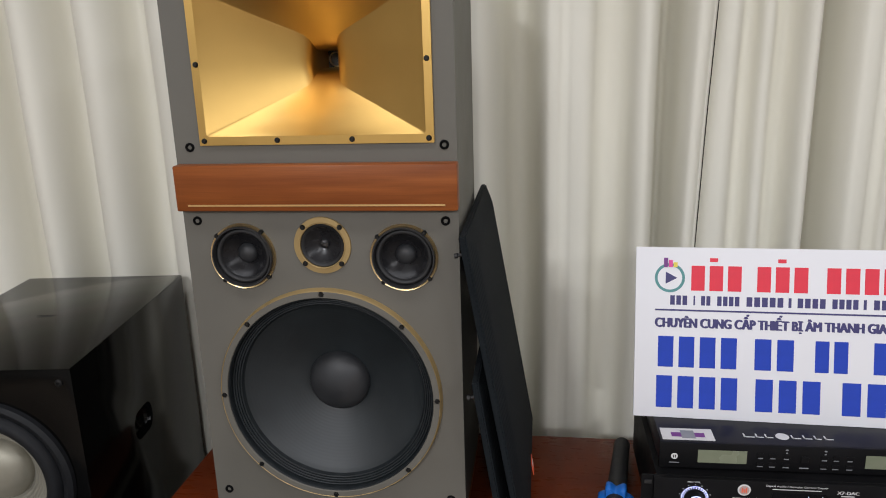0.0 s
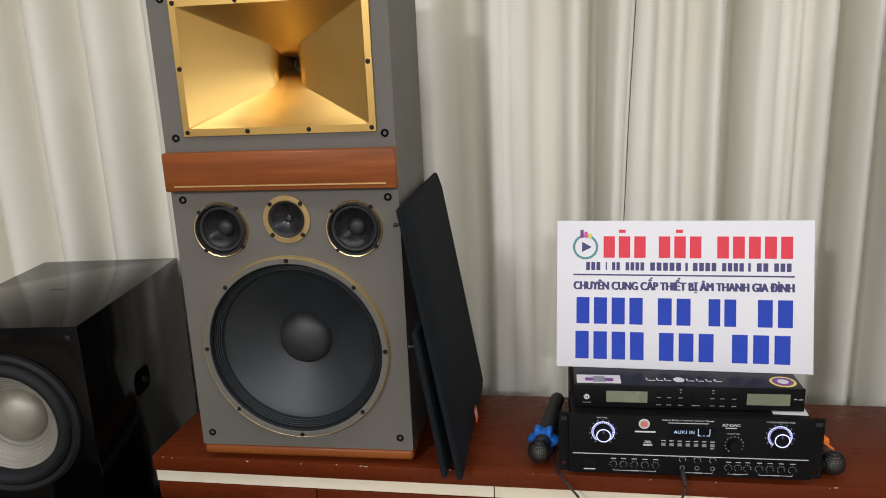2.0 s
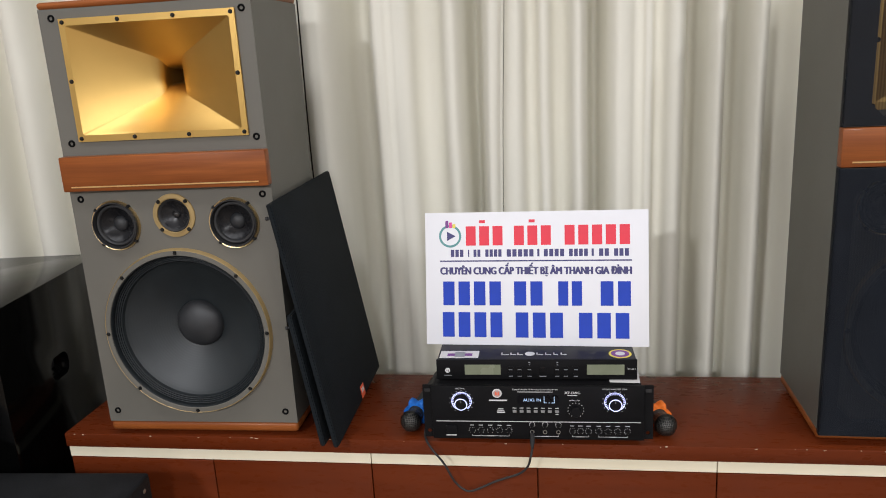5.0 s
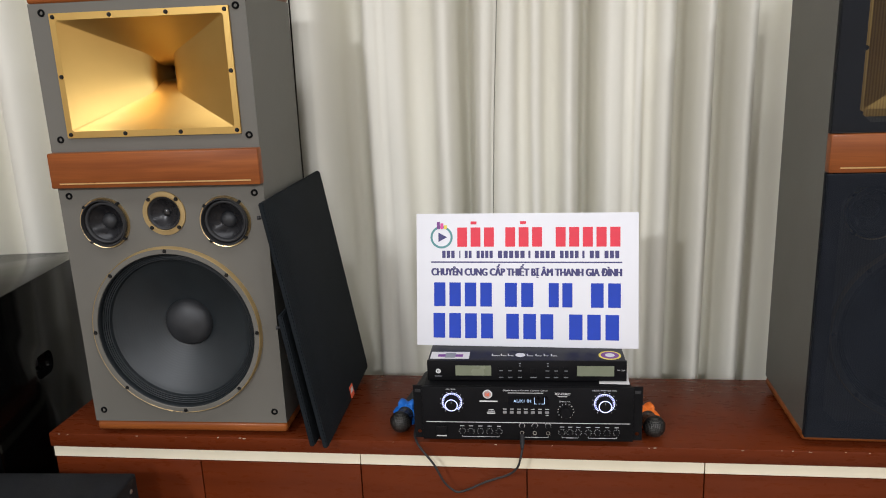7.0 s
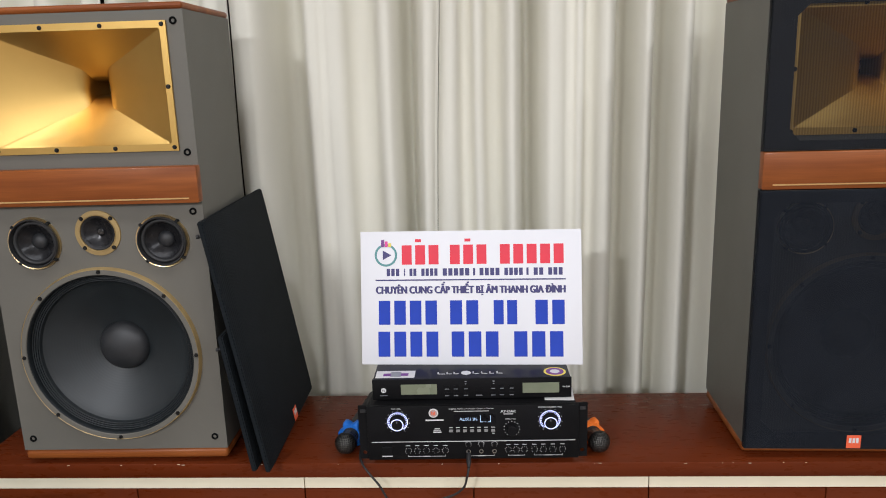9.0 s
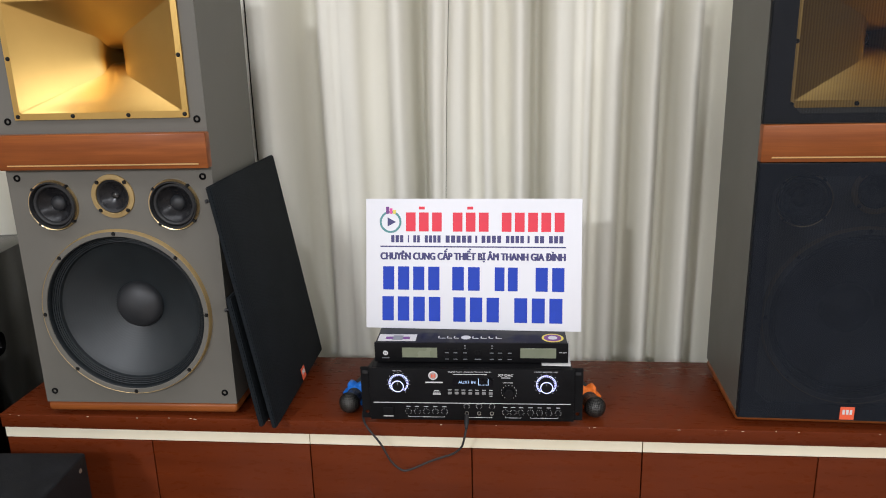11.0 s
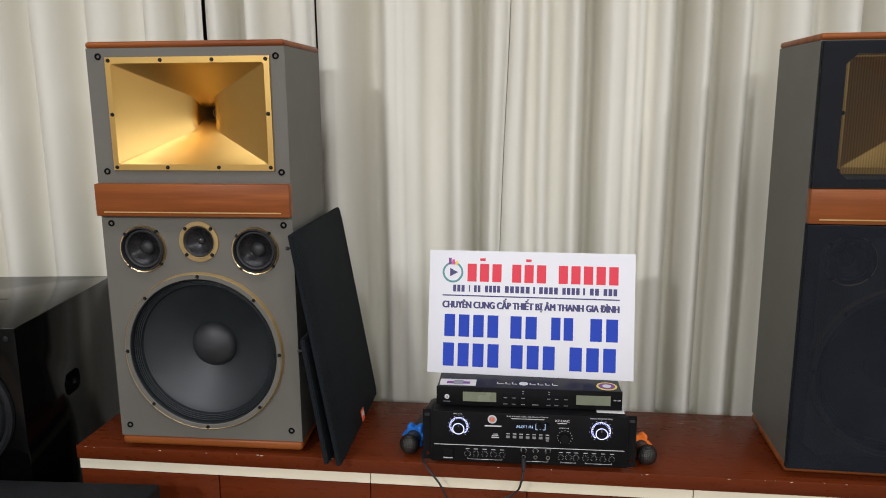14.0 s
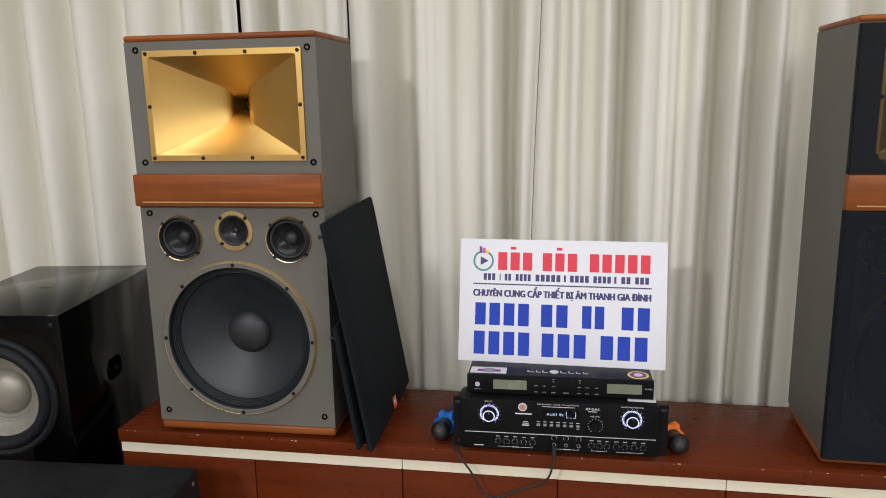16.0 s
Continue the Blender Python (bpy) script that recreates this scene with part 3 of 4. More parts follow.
def loudspeaker(m, label, foot=0.010):
    th = thing("loudspeaker", m, label, "loudspeaker", "pair of loudspeakers")
    body = box(-W2, W2, 0, D, 0.034, 0.948)
    body.faces.ensure_lookup_table()
    bmesh.ops.delete(body, geom=[f for f in body.faces if f.calc_center_median().y < 0.001], context="FACES_ONLY")
    part("cabinet_body", body, M["side"], th, "grey vinyl-covered cabinet")
    part("baffle", baffle_bm(), M["baffle"], th, "flat grey front board")
    part("top_panel", slab_rounded(0.947, H, 0.0072, -0.003, 0.001), M["cherry"], th, "cherry-veneered top with rounded edge", smooth=50)
    part("base_panel", slab_rounded(0.010, 0.034, 0.009, -0.001), M["cherry"], th, "cherry-veneered base with rounded edge", smooth=50)
    band = part("band", box(-W2 + 0.0005, W2 + 0.002, -0.021, 0.004, 0.577, 0.6505, 0.003), M["cherry"], th, "cherry wood band across the front", smooth=40)
    part("pinstripe", box(-0.205, 0.208, -0.0222, -0.020, 0.5855, 0.5882), M["gold_line"], band, "thin gold line")
    for x in (-0.17, 0.17):
        for y in (0.06, D - 0.05):
            part("foot", lathe([(0, -0.011), (0.018, -0.011), (0.02, -(0.010 - foot)), (0, -(0.010 - foot))][::-1], 20), M["rubber"], th, "", (x, y, 0.0), turn=(90, 0, 0))
    horn(th)
    woofer(th)
    for x, z in MIDS:
        mid(th, x, z)
    tweeter(th)
    first = None
    for x, z in ((-0.2005, 0.677), (0.2065, 0.676), (-0.2025, 0.5575), (0.205, 0.557), (-0.2025, 0.0615), (0.2, 0.0615), (-0.198, 0.93), (0.2055, 0.927)):
        if first is None:
            first = part("grille_socket", lathe([(0, 0.006), (0.0032, 0.006), (0.0036, -0.0015), (0.0052, -0.003), (0.0072, -0.002), (0.0075, 0.0)], 20), M["socket"], th, "black rubber grille socket", (x, 0, z), smooth=50)
        else:
            share(first, (x, 0, z))
    return th


left_speaker = loudspeaker(pose(-0.5175, 0.017, TOP), "tall grey loudspeaker without grilles, with gold horn and cherry trim")
right_speaker = loudspeaker(pose(1.038, 0.014, TOP - 0.004, 0, 0, -2.2), "tall grey loudspeaker with black cloth grilles and cherry trim", 0.006)


def tag_on(parent, at, turn=None):
    t = part("badge", box(-0.0145, 0.0145, -0.0015, 0, -0.0145, 0.0145, 0.0006), M["orange_tag"], parent, "orange square badge", at, turn=turn)
    part("mark", rects([(-0.0075, 0.003, 0.005, 0.011), (0.0, 0.003, 0.005, 0.011), (0.007, 0.003, 0.005, 0.011)], -0.0015, 0.0003), M["white_print"], t, "pale printed mark")


def chamfered_cloth(w, h, t, c):
    """A cloth-covered panel: flat back at y = t, front at y = 0 drawn in by c all round."""
    bm = bmesh.new()
    rows = [[bm.verts.new((x, y, z)) for x, z in ((-w / 2 + k, k), (w / 2 - k, k), (w / 2 - k, h - k), (-w / 2 + k, h - k))] for y, k in ((t, 0.0), (t * 0.5, 0.0), (0.002, c), (0, c * 1.25))]
    for a, b in zip(rows, rows[1:]):
        for i in range(4):
            bm.faces.new((a[i], a[(i + 1) % 4], b[(i + 1) % 4], b[i]))
    bm.faces.new(rows[-1])
    bm.faces.new(rows[0])
    bmesh.ops.bevel(bm, geom=[e for e in bm.edges], offset=0.002, segments=2, affect="EDGES")
    return bm


def fitted_grille(parent, z0, z1, openings, cut, label, badge):
    """A grille in its place: black frame with an opening, cloth over it."""
    g = part("grille", frame_bm((-W2 + 0.001, W2 - 0.001, z0, z1), openings, -0.018, -0.0085, cut), M["rubber"], parent, label)
    cloth = bmesh.new()
    rows = [[cloth.verts.new((x, y, z)) for x, z in ((-W2 + k, z0 + k), (W2 - k, z0 + k), (W2 - k, z1 - k), (-W2 + k, z1 - k))] for y, k in ((-0.002, 0.0), (-0.017, 0.0), (-0.0205, 0.0035))]
    for a, b in zip(rows, rows[1:]):
        for i in range(4):
            cloth.faces.new((a[i], a[(i + 1) % 4], b[(i + 1) % 4], b[i]))
    cloth.faces.new(rows[-1])
    part("cloth", cloth, M["cloth_dense" if badge else "cloth_open"], g, "sheer black ribbed cloth")
    if badge:
        tag_on(g, (-0.006, -0.021, z0 + 0.0185))


fitted_grille(right_speaker, 0.652, 0.9455, (-0.179, 0.186, 0.670, 0.921), 0.021, "black cloth grille over the horn", False)
fitted_grille(right_speaker, 0.0275, 0.5755, (-0.195, 0.195, 0.062, 0.55), 0.03, "black cloth grille over the drivers", True)


# ---- grilles taken off, leaning on the loudspeaker's side ----
def loose_grille(width, height, foot, lean, label, badge):
    """foot: middle of the lower back edge; the front faces +x."""
    th = thing("speaker_grille", pose(*foot) @ pose(0, 0, 0, 0, -lean, 0) @ pose(0, 0, 0, 0, 0, 90), label, "speaker grille", "grilles taken off")
    part("cloth_panel", chamfered_cloth(width, height, 0.021, 0.026), M["cloth"], th, "black cloth stretched over a frame", (0, -0.021, 0), smooth=30)
    for x in (-width / 2 + 0.014, width / 2 - 0.014):
        for z in (height - 0.03,):
            part("peg", lathe([(0.0028, -0.001), (0.0028, 0.007), (0.0042, 0.008), (0.004, 0.013), (0, 0.014)], 12), M["rubber"], th, "black plastic peg", (x, 0.0, z), smooth=40)
    if badge:
        tag_on(th, (0.0, -0.0215, 0.031))


loose_grille(0.435, 0.548, (-0.196, 0.178, TOP + 0.0035), 9.6, "large black cloth speaker grille leaning on the loudspeaker", True)
loose_grille(0.43, 0.305, (-0.2275, 0.182, TOP + 0.003), 8.6, "small black cloth speaker grille leaning behind the larger one", False)


# ---- subwoofer and black cabinets beside the low cabinet ----
def subwoofer():
    th = thing("subwoofer", pose(-0.943, -0.05, 0.385, 0, 0, 6.1), "tall black piano-lacquered subwoofer with a silver cone, standing on the floor", "subwoofer")
    bm = box(-0.362, 0, 0, 0.528, -0.383, 0.435, 0.0025, 2)
    body = part("body", bm, M["gloss"], th, "glossy black lacquered box", smooth=40)
    cut = new("cutter", mesh_from(lathe([(0, -0.05), (0.137, -0.05), (0.137, 0.09), (0, 0.09)], 64), "cutter", M["gloss"]))
    cut.matrix_world = th.matrix_world @ pose(-0.177, 0.0, 0.228)
    hole = new("cutter", mesh_from(box(-0.028, 0.05, -0.042, 0.042, -0.03, 0.03, 0.024, 5), "cutter", M["gloss"]))
    hole.matrix_world = th.matrix_world @ pose(0, 0.235, 0.215)
    for c in (cut, hole):
        mod = body.modifiers.new("cut", "BOOLEAN")
        mod.object, mod.solver = c, "EXACT"
    bpy.context.view_layer.update()
    me = bpy.data.meshes.new_from_object(body.evaluated_get(bpy.context.evaluated_depsgraph_get()))
    body.modifiers.clear()
    body.data = me
    for c in (cut, hole):
        bpy.data.objects.remove(c)
    drv = part("woofer", lathe([(0.154, 0.0), (0.153, -0.009), (0.146, -0.014), (0.137, -0.010), (0.1345, 0.0)], 80), M["sub_surround"], th, "woofer with thick rubber surround and silver cone", (-0.177, 0, 0.228), smooth=45)
    prof = [(0.137, -0.006)] + [(0.1215 + 0.0150 * math.cos(math.pi * k / 12), -0.004 - 0.018 * math.sin(math.pi * k / 12)) for k in range(13)] + [(0.105, 0.002)]
    part("surround", lathe(prof, 80), M["sub_surround"], drv, "thick half-round black surround", smooth=60)
    part("cone", lathe([(0.1065, 0.002)] + [(0.1055 - 0.050 * k / 40, 0.004 + 0.040 * k / 40 + 0.0011 * math.sin(k * 1.1)) for k in range(41)], 80), M["silver_cone"], drv, "silver grey ribbed cone", smooth=60)
    part("dust_cap", lathe([(0.059, 0.047)] + [(0.059 * math.cos(math.pi / 2 * k / 10), 0.043 - 0.035 * math.sin(math.pi / 2 * k / 10)) for k in range(11)], 64), M["silver_cap"], drv, "domed silver dust cap", smooth=60)
    part("hole_liner", box(-0.03, -0.0275, 0.195, 0.275, 0.185, 0.245, 0.0005), M["rubber"], th, "recessed hand hold")
    for x, z in ((-0.022, 0.41), (-0.338, 0.41), (-0.022, -0.355), (-0.338, -0.355)):
        part("screw", lathe([(0, -0.001), (0.0025, -0.001), (0.003, -0.003), (0.0065, -0.002), (0.007, 0)], 16), M["screw"], th, "", (x, -0.0005, z), smooth=40)
    part("top_mark", box(-0.197, -0.165, 0.258, 0.262, 0.4351, 0.4353), M["dark_button"], th, "faint grey mark on the top")
    part("top_mark", box(-0.200, -0.162, 0.266, 0.269, 0.4351, 0.4353), M["dark_button"], th, "faint grey mark on the top")


subwoofer()


def floor_box():
    th = thing("speaker_cabinet", pose(-0.587, -0.114, 0, 0, 0, 2.0), "black textured cabinet standing on the floor before the low cabinet", "speaker cabinet")
    part("body", box(-0.50, 0, -0.42, 0, 0.02, 0.482, 0.006, 3), M["black_box"], th, smooth=40)
    for x, y in ((-0.46, -0.38), (-0.04, -0.38), (-0.46, -0.04), (-0.04, -0.04)):
        part("foot", box(x - 0.02, x + 0.02, y - 0.02, y + 0.02, 0, 0.0205, 0.004), M["rubber"], th)
    part("screw", lathe([(0, -0.002), (0.003, -0.002), (0.0055, 0)], 12), M["steel"], th, "", (0.0, -0.03, 0.455), turn=(0, 0, 90), smooth=40)


floor_box()


# ---- amplifier ----
def arc_marks(bm, cx, cz, r0, r1, a0, a1, n, width, y, depth=0.0006):
    """Radial ticks round a knob."""
    for k in range(n):
        a = radians(a0 + (a1 - a0) * k / (n - 1))
        c, s = math.cos(a), math.sin(a)
        quad = [(cx + r * c - w * s, cz + r * s + w * c) for r, w in ((r0, -width / 2), (r1, -width / 2), (r1, width / 2), (r0, width / 2))]
        lo = [bm.verts.new((x, y, z)) for x, z in quad]
        hi = [bm.verts.new((x, y - depth, z)) for x, z in quad]
        bm.faces.new(hi)
        for i in range(4):
            bm.faces.new((lo[i], lo[(i + 1) % 4], hi[(i + 1) % 4], hi[i]))
    return bm


def amplifier():
    th = thing("amplifier", pose(0.0, 0.0, TOP), "black rack-mount karaoke amplifier with two lit volume knobs, on the cabinet", "amplifier")
    B = 0.0145
    part("case", box(0.024, 0.459, 0.004, 0.30, B - 0.002, B + 0.12, 0.001), M["black_metal"], th)
    part("rack_ear", frame_bm((0.0, 0.026, B - 0.002, B + 0.1205), (0.006, 0.015, B + 0.008, B + 0.017), 0.001, 0.004, 0.003), M["black_metal"], th, "slotted rack ear")
    part("rack_ear", frame_bm((0.457, 0.483, B - 0.002, B + 0.1205), (0.468, 0.477, B + 0.008, B + 0.017), 0.001, 0.004, 0.003), M["black_metal"], th, "slotted rack ear")
    face = part("front_panel", box(0.019, 0.464, -0.006, 0.003, B - 0.002, B + 0.1205, 0.0012), M["black_metal"], th, "black front panel with white lettering", smooth=40)
    for x in (0.0105, 0.4725):
        part("slot", box(x - 0.006, x + 0.006, -0.0005, 0.0012, B + 0.105, B + 0.112, 0.0005), M["rubber"], th, "upper mounting slot")
    for x in (0.06, 0.42):
        for y in (0.04, 0.26):
            part("foot", lathe([(0, -0.0125), (0.011, -0.0125), (0.012, 0.0), (0, 0.0)], 16), M["rubber"], th, "", (x, y, 0.0), turn=(90, 0, 0))
    Y = -0.006

    def words(text, u, v, w, h, material="white_print", bold=0.01):
        part("lettering", text_bm(text, w / 1000, h / 1000, bold), M[material], face, "", (u / 1000, Y - 0.0006, B + v / 1000))

    words("MIC VOL", 82, 114, 20, 3.0)
    words("MUSIC MASTER VOL", 404, 113.5, 50, 3.0)
    words("Digital Audio / Karaoke Control Center", 240, 112.5, 94, 3.2)
    words("X7-DAC", 317, 104, 33, 5.6, bold=0.03)
    words("EFFECT VOL", 322, 88, 22, 2.6)
    words("AUX1 IN", 233, 86.5, 37, 7.0, "lit_text", 0.0)
    marks = [(240, 108, 74, 1.3), (317, 100.5, 20, 1.6), (162, 88.5, 38, 3.0), (167, 69, 11, 1.5), (167, 65.5, 15, 1.3), (167, 61, 17, 2.6), (59, 6.5, 22, 2.4), (242, 39.5, 430, 1.5)]
    for k in range(7):
        marks.append((196 + 14.8 * k, 71, 8, 1.4))
    marks.append((285, 57, 6, 1.3))
    small = (104, 123, 143, 163, 183, 316, 333, 350, 371, 390, 410, 430)
    for u in small:
        marks.append((u, 30.5, 9, 1.4))
    for a, b in ((104, 183), (232, 287), (316, 350), (371, 430)):
        mid_u = (a + b) / 2
        marks += [(a + (mid_u - a) * 0.42, 5.5, (mid_u - a) * 0.84, 0.7), (b - (b - mid_u) * 0.42, 5.5, (b - mid_u) * 0.84, 0.7), (a, 7, 0.7, 3.4), (b, 7, 0.7, 3.4), (mid_u, 5.5, 16, 1.6)]
    bm = rects([(u / 1000, B + v / 1000, w / 1000, h / 1000) for u, v, w, h in marks], Y, 0.0005)
    for u in small:
        arc_marks(bm, u / 1000, B + 0.0185, 0.0060, 0.0073, -50, 230, 9, 0.0008, Y)
    for u in (232, 259, 287):
        arc_marks(bm, u / 1000, B + 0.0325, 0.0052, 0.0066, -50, 230, 11, 0.0009, Y)
    for u in (84, 404):
        arc_marks(bm, u / 1000, B + 0.0855, 0.0243, 0.0257, -55, 235, 13, 0.0014, Y)
    arc_marks(bm, 0.324, B + 0.067, 0.0155, 0.0172, -55, 235, 13, 0.0013, Y)
    part("panel_print", bm, M["white_print"], face, "small white printed scales and lines")["kind"] = "stuff"
    part("display_window", box(0.203, 0.290, Y - 0.0005, Y + 0.001, B + 0.080, B + 0.1015), M["window"], face, "smoked display window")
    part("display_bars", rects([(0.2585, B + 0.0905, 0.0012, 0.015), (0.2795, B + 0.0905, 0.0012, 0.015), (0.2615, B + 0.0835, 0.005, 0.0012), (0.269, B + 0.0835, 0.003, 0.0012), (0.2765, B + 0.0835, 0.005, 0.0012)], Y - 0.0006, 0.0003), M["lit_text"], face, "lit level marks")
    badge = part("badge", lathe([(0, -0.0008), (0.0098, -0.0008), (0.0102, 0)], 32), M["white_print"], face, "round white and red badge", (0.160, Y, B + 0.1045))
    part("badge_field", lathe([(0, -0.0011), (0.0076, -0.0011), (0.0078, -0.0006)], 32), M["badge_pale"], badge, "pale field of the badge")
    part("badge_mark", rects([(-0.003, 0, 0.002, 0.008), (0.0, -0.001, 0.002, 0.006), (0.003, 0, 0.002, 0.008)], -0.0011, 0.0003), M["orange_tag"], badge, "red mark on the badge")
    for k in range(7):
        part("button", box(-0.004, 0.004, -0.0025, 0, -0.0028, 0.0028, 0.0005), M["button"], face, "small grey button", ((196 + 14.8 * k) / 1000, Y, B + 0.064))
    part("power_switch", box(0.048, 0.071, Y - 0.004, Y, B + 0.013, B + 0.030, 0.001), M["black_metal"], face, "black rocker switch")
    for u in (84, 404):
        kn = part("volume_knob", lathe([(0.0135, 0.0), (0.0135, -0.004), (0.0128, -0.014), (0.012, -0.0155), (0, -0.0155)], 40), M["black_metal"], face, "black volume knob with lit ring", (u / 1000, Y, B + 0.0855), smooth=35)
        part("rim", lathe([(0.0130, -0.0146), (0.0135, -0.0156), (0.0128, -0.0162), (0.0118, -0.0157)], 40), M["lit_ring"], kn, "white lit rim of the knob", smooth=50)
        bm = bmesh.new()
        arc_marks(bm, 0, 0, 0.0172, 0.0214, -52, 232, 24, 0.0012, 0.0)
        arc_marks(bm, 0, 0, 0.0207, 0.0215, -52, 232, 64, 0.0018, 0.0, 0.0005)
        part("light_ring", bm, M["lit_ring"], kn, "ring of white lit ticks")
        part("pointer", box(-0.0005, 0.0005, -0.0162, -0.0155, 0.004, 0.010), M["grey_print"], kn)
    part("effect_knob", lathe([(0.012, 0.0), (0.012, -0.004), (0.011, -0.012), (0.010, -0.013), (0, -0.013)], 32), M["black_metal"], face, "black effect knob", (0.324, Y, B + 0.067), smooth=35)
    first = None
    for u in small:
        if first is None:
            first = part("small_knob", lathe([(0.0045, 0.0), (0.0042, -0.006), (0.0035, -0.007), (0, -0.007)], 16), M["black_metal"], face, "small tone knob", (u / 1000, Y, B + 0.0185), smooth=40)
        else:
            share(first, (u / 1000, Y, B + 0.0185))
    for u in (232, 259, 287):
        share(first, (u / 1000, Y, B + 0.0325))
        part("jack", lathe([(0.0044, 0.0), (0.0044, -0.002), (0.0034, -0.002), (0.0032, 0.0005), (0, 0.0005)], 20), M["steel"], face, "bright metal microphone jack", (u / 1000, Y, B + 0.016), smooth=40)


amplifier()


# ---- wireless receiver on the amplifier ----
def receiver():
    th = thing("wireless_receiver", pose(0.032, 0.026, TOP + 0.1351), "flat black wireless microphone receiver with two displays, on the amplifier", "receiver")
    part("case", box(0, 0.418, 0.002, 0.205, 0.005, 0.048, 0.001), M["case_gloss"], th, smooth=40)
    face = part("front_panel", box(-0.002, 0.420, -0.004, 0.002, 0.003, 0.048, 0.001), M["black_metal"], th, "black front panel", smooth=40)
    for x in (0.03, 0.388):
        for y in (0.02, 0.18):
            part("foot", lathe([(0, -0.0055), (0.008, -0.0055), (0.009, 0.0), (0, 0.0)], 14), M["rubber"], th, "", (x, y, 0.0), turn=(90, 0, 0))
    Y = -0.004
    for u0 in (0.059, 0.317):
        part("display", box(u0, u0 + 0.077, Y - 0.0006, Y + 0.001, 0.014, 0.037, 0.0003), M["lcd"], face, "unlit grey-green display")
    marks = [(0.225, 0.0105, 0.014, 0.0018), (0.022, 0.0125, 0.016, 0.0012), (0.197, 0.042, 0.004, 0.002), (0.256, 0.042, 0.004, 0.002), (0.197, 0.0365, 0.003, 0.0018), (0.256, 0.0365, 0.003, 0.0018)]
    for u in (0.157, 0.176, 0.197, 0.255, 0.273, 0.294):
        marks += [(u, 0.0105, 0.009, 0.0016), (u, 0.0255, 0.008, 0.0016)]
        for v in (0.0155, 0.031):
            part("button", box(-0.0055, 0.0055, -0.0018, 0, -0.003, 0.003, 0.0005), M["black_metal"], face, "", (u, Y, v))
    part("power_button", box(-0.006, 0.006, -0.002, 0, -0.006, 0.006, 0.001), M["black_metal"], face, "", (0.225, Y, 0.026))
    part("panel_print", rects(marks, Y, 0.0004), M["grey_print"], face, "small pale printed marks")["kind"] = "stuff"
    part("lettering", text_bm("W-321", 0.016, 0.0032, 0.02), M["white_print"], face, "", (0.408, Y - 0.0006, 0.026))
    bd = part("badge", lathe([(0, -0.0008), (0.0052, -0.0008), (0.0055, 0)], 24), M["white_print"], face, "small round pale badge", (0.022, Y, 0.024))
    part("badge_mark", rects([(-0.0015, 0, 0.0012, 0.005), (0.0015, 0, 0.0012, 0.005)], -0.0008, 0.0003), M["black_metal"], bd)
    Z = 0.0482
    part("sticker", box(0.004, 0.088, 0.006, 0.044, Z, Z + 0.0004), M["paper"], th, "white label with purple print")
    part("sticker_print", box(0.02, 0.074, 0.016, 0.03, Z + 0.0004, Z + 0.0006), M["purple_print"], th, "faded purple band on the label")
    part("sticker_print", box(0.036, 0.058, 0.011, 0.037, Z + 0.0006, Z + 0.0008), M["grey_print"], th, "pale emblem on the label")
    rd = part("round_sticker", lathe([(0, -0.0004), (0.0235, -0.0004), (0.0238, 0)], 40), M["yellow_print"], th, "round gold and purple seal", (0.388, 0.0275, Z), turn=(-90, 0, 0))
    part("seal_field", lathe([(0, -0.0006), (0.019, -0.0006), (0.0192, 0)], 40), M["purple_print"], rd, "purple ring of the seal")
    part("seal_centre", lathe([(0, -0.0008), (0.010, -0.0008), (0.0102, 0)], 40), M["white_print"], rd, "pale centre of the seal")
    bm = bmesh.new()
    for x, w in ((0.145, 0.017), (0.162, 0.012), (0.177, 0.012), (0.219, 0.014), (0.237, 0.013), (0.253, 0.010), (0.270, 0.013)):
        add_box(bm, x - w / 2, x + w / 2, 0.022, 0.0245, Z, Z + 0.0004)
        add_box(bm, x - w / 2, x - w / 2 + 0.0025, 0.022, 0.034, Z, Z + 0.0004)
    part("brand_marks", bm, M["white_print"], th, "row of plain pale marks")["kind"] = "stuff"
    part("brand_disc", lathe([(0, -0.0005), (0.0105, -0.0005), (0.0106, 0)], 32), M["white_print"], th, "pale disc in the row of marks", (0.198, 0.028, Z), turn=(-90, 0, 0))


receiver()
card = thing("paper_slip", pose(0.395, 0.015, TOP + 0.1351, 0, 0, -3), "folded white paper slip under the receiver", "paper")
part("sheet", box(0, 0.062, 0, 0.14, 0, 0.0012, 0.0003), M["paper"], card)


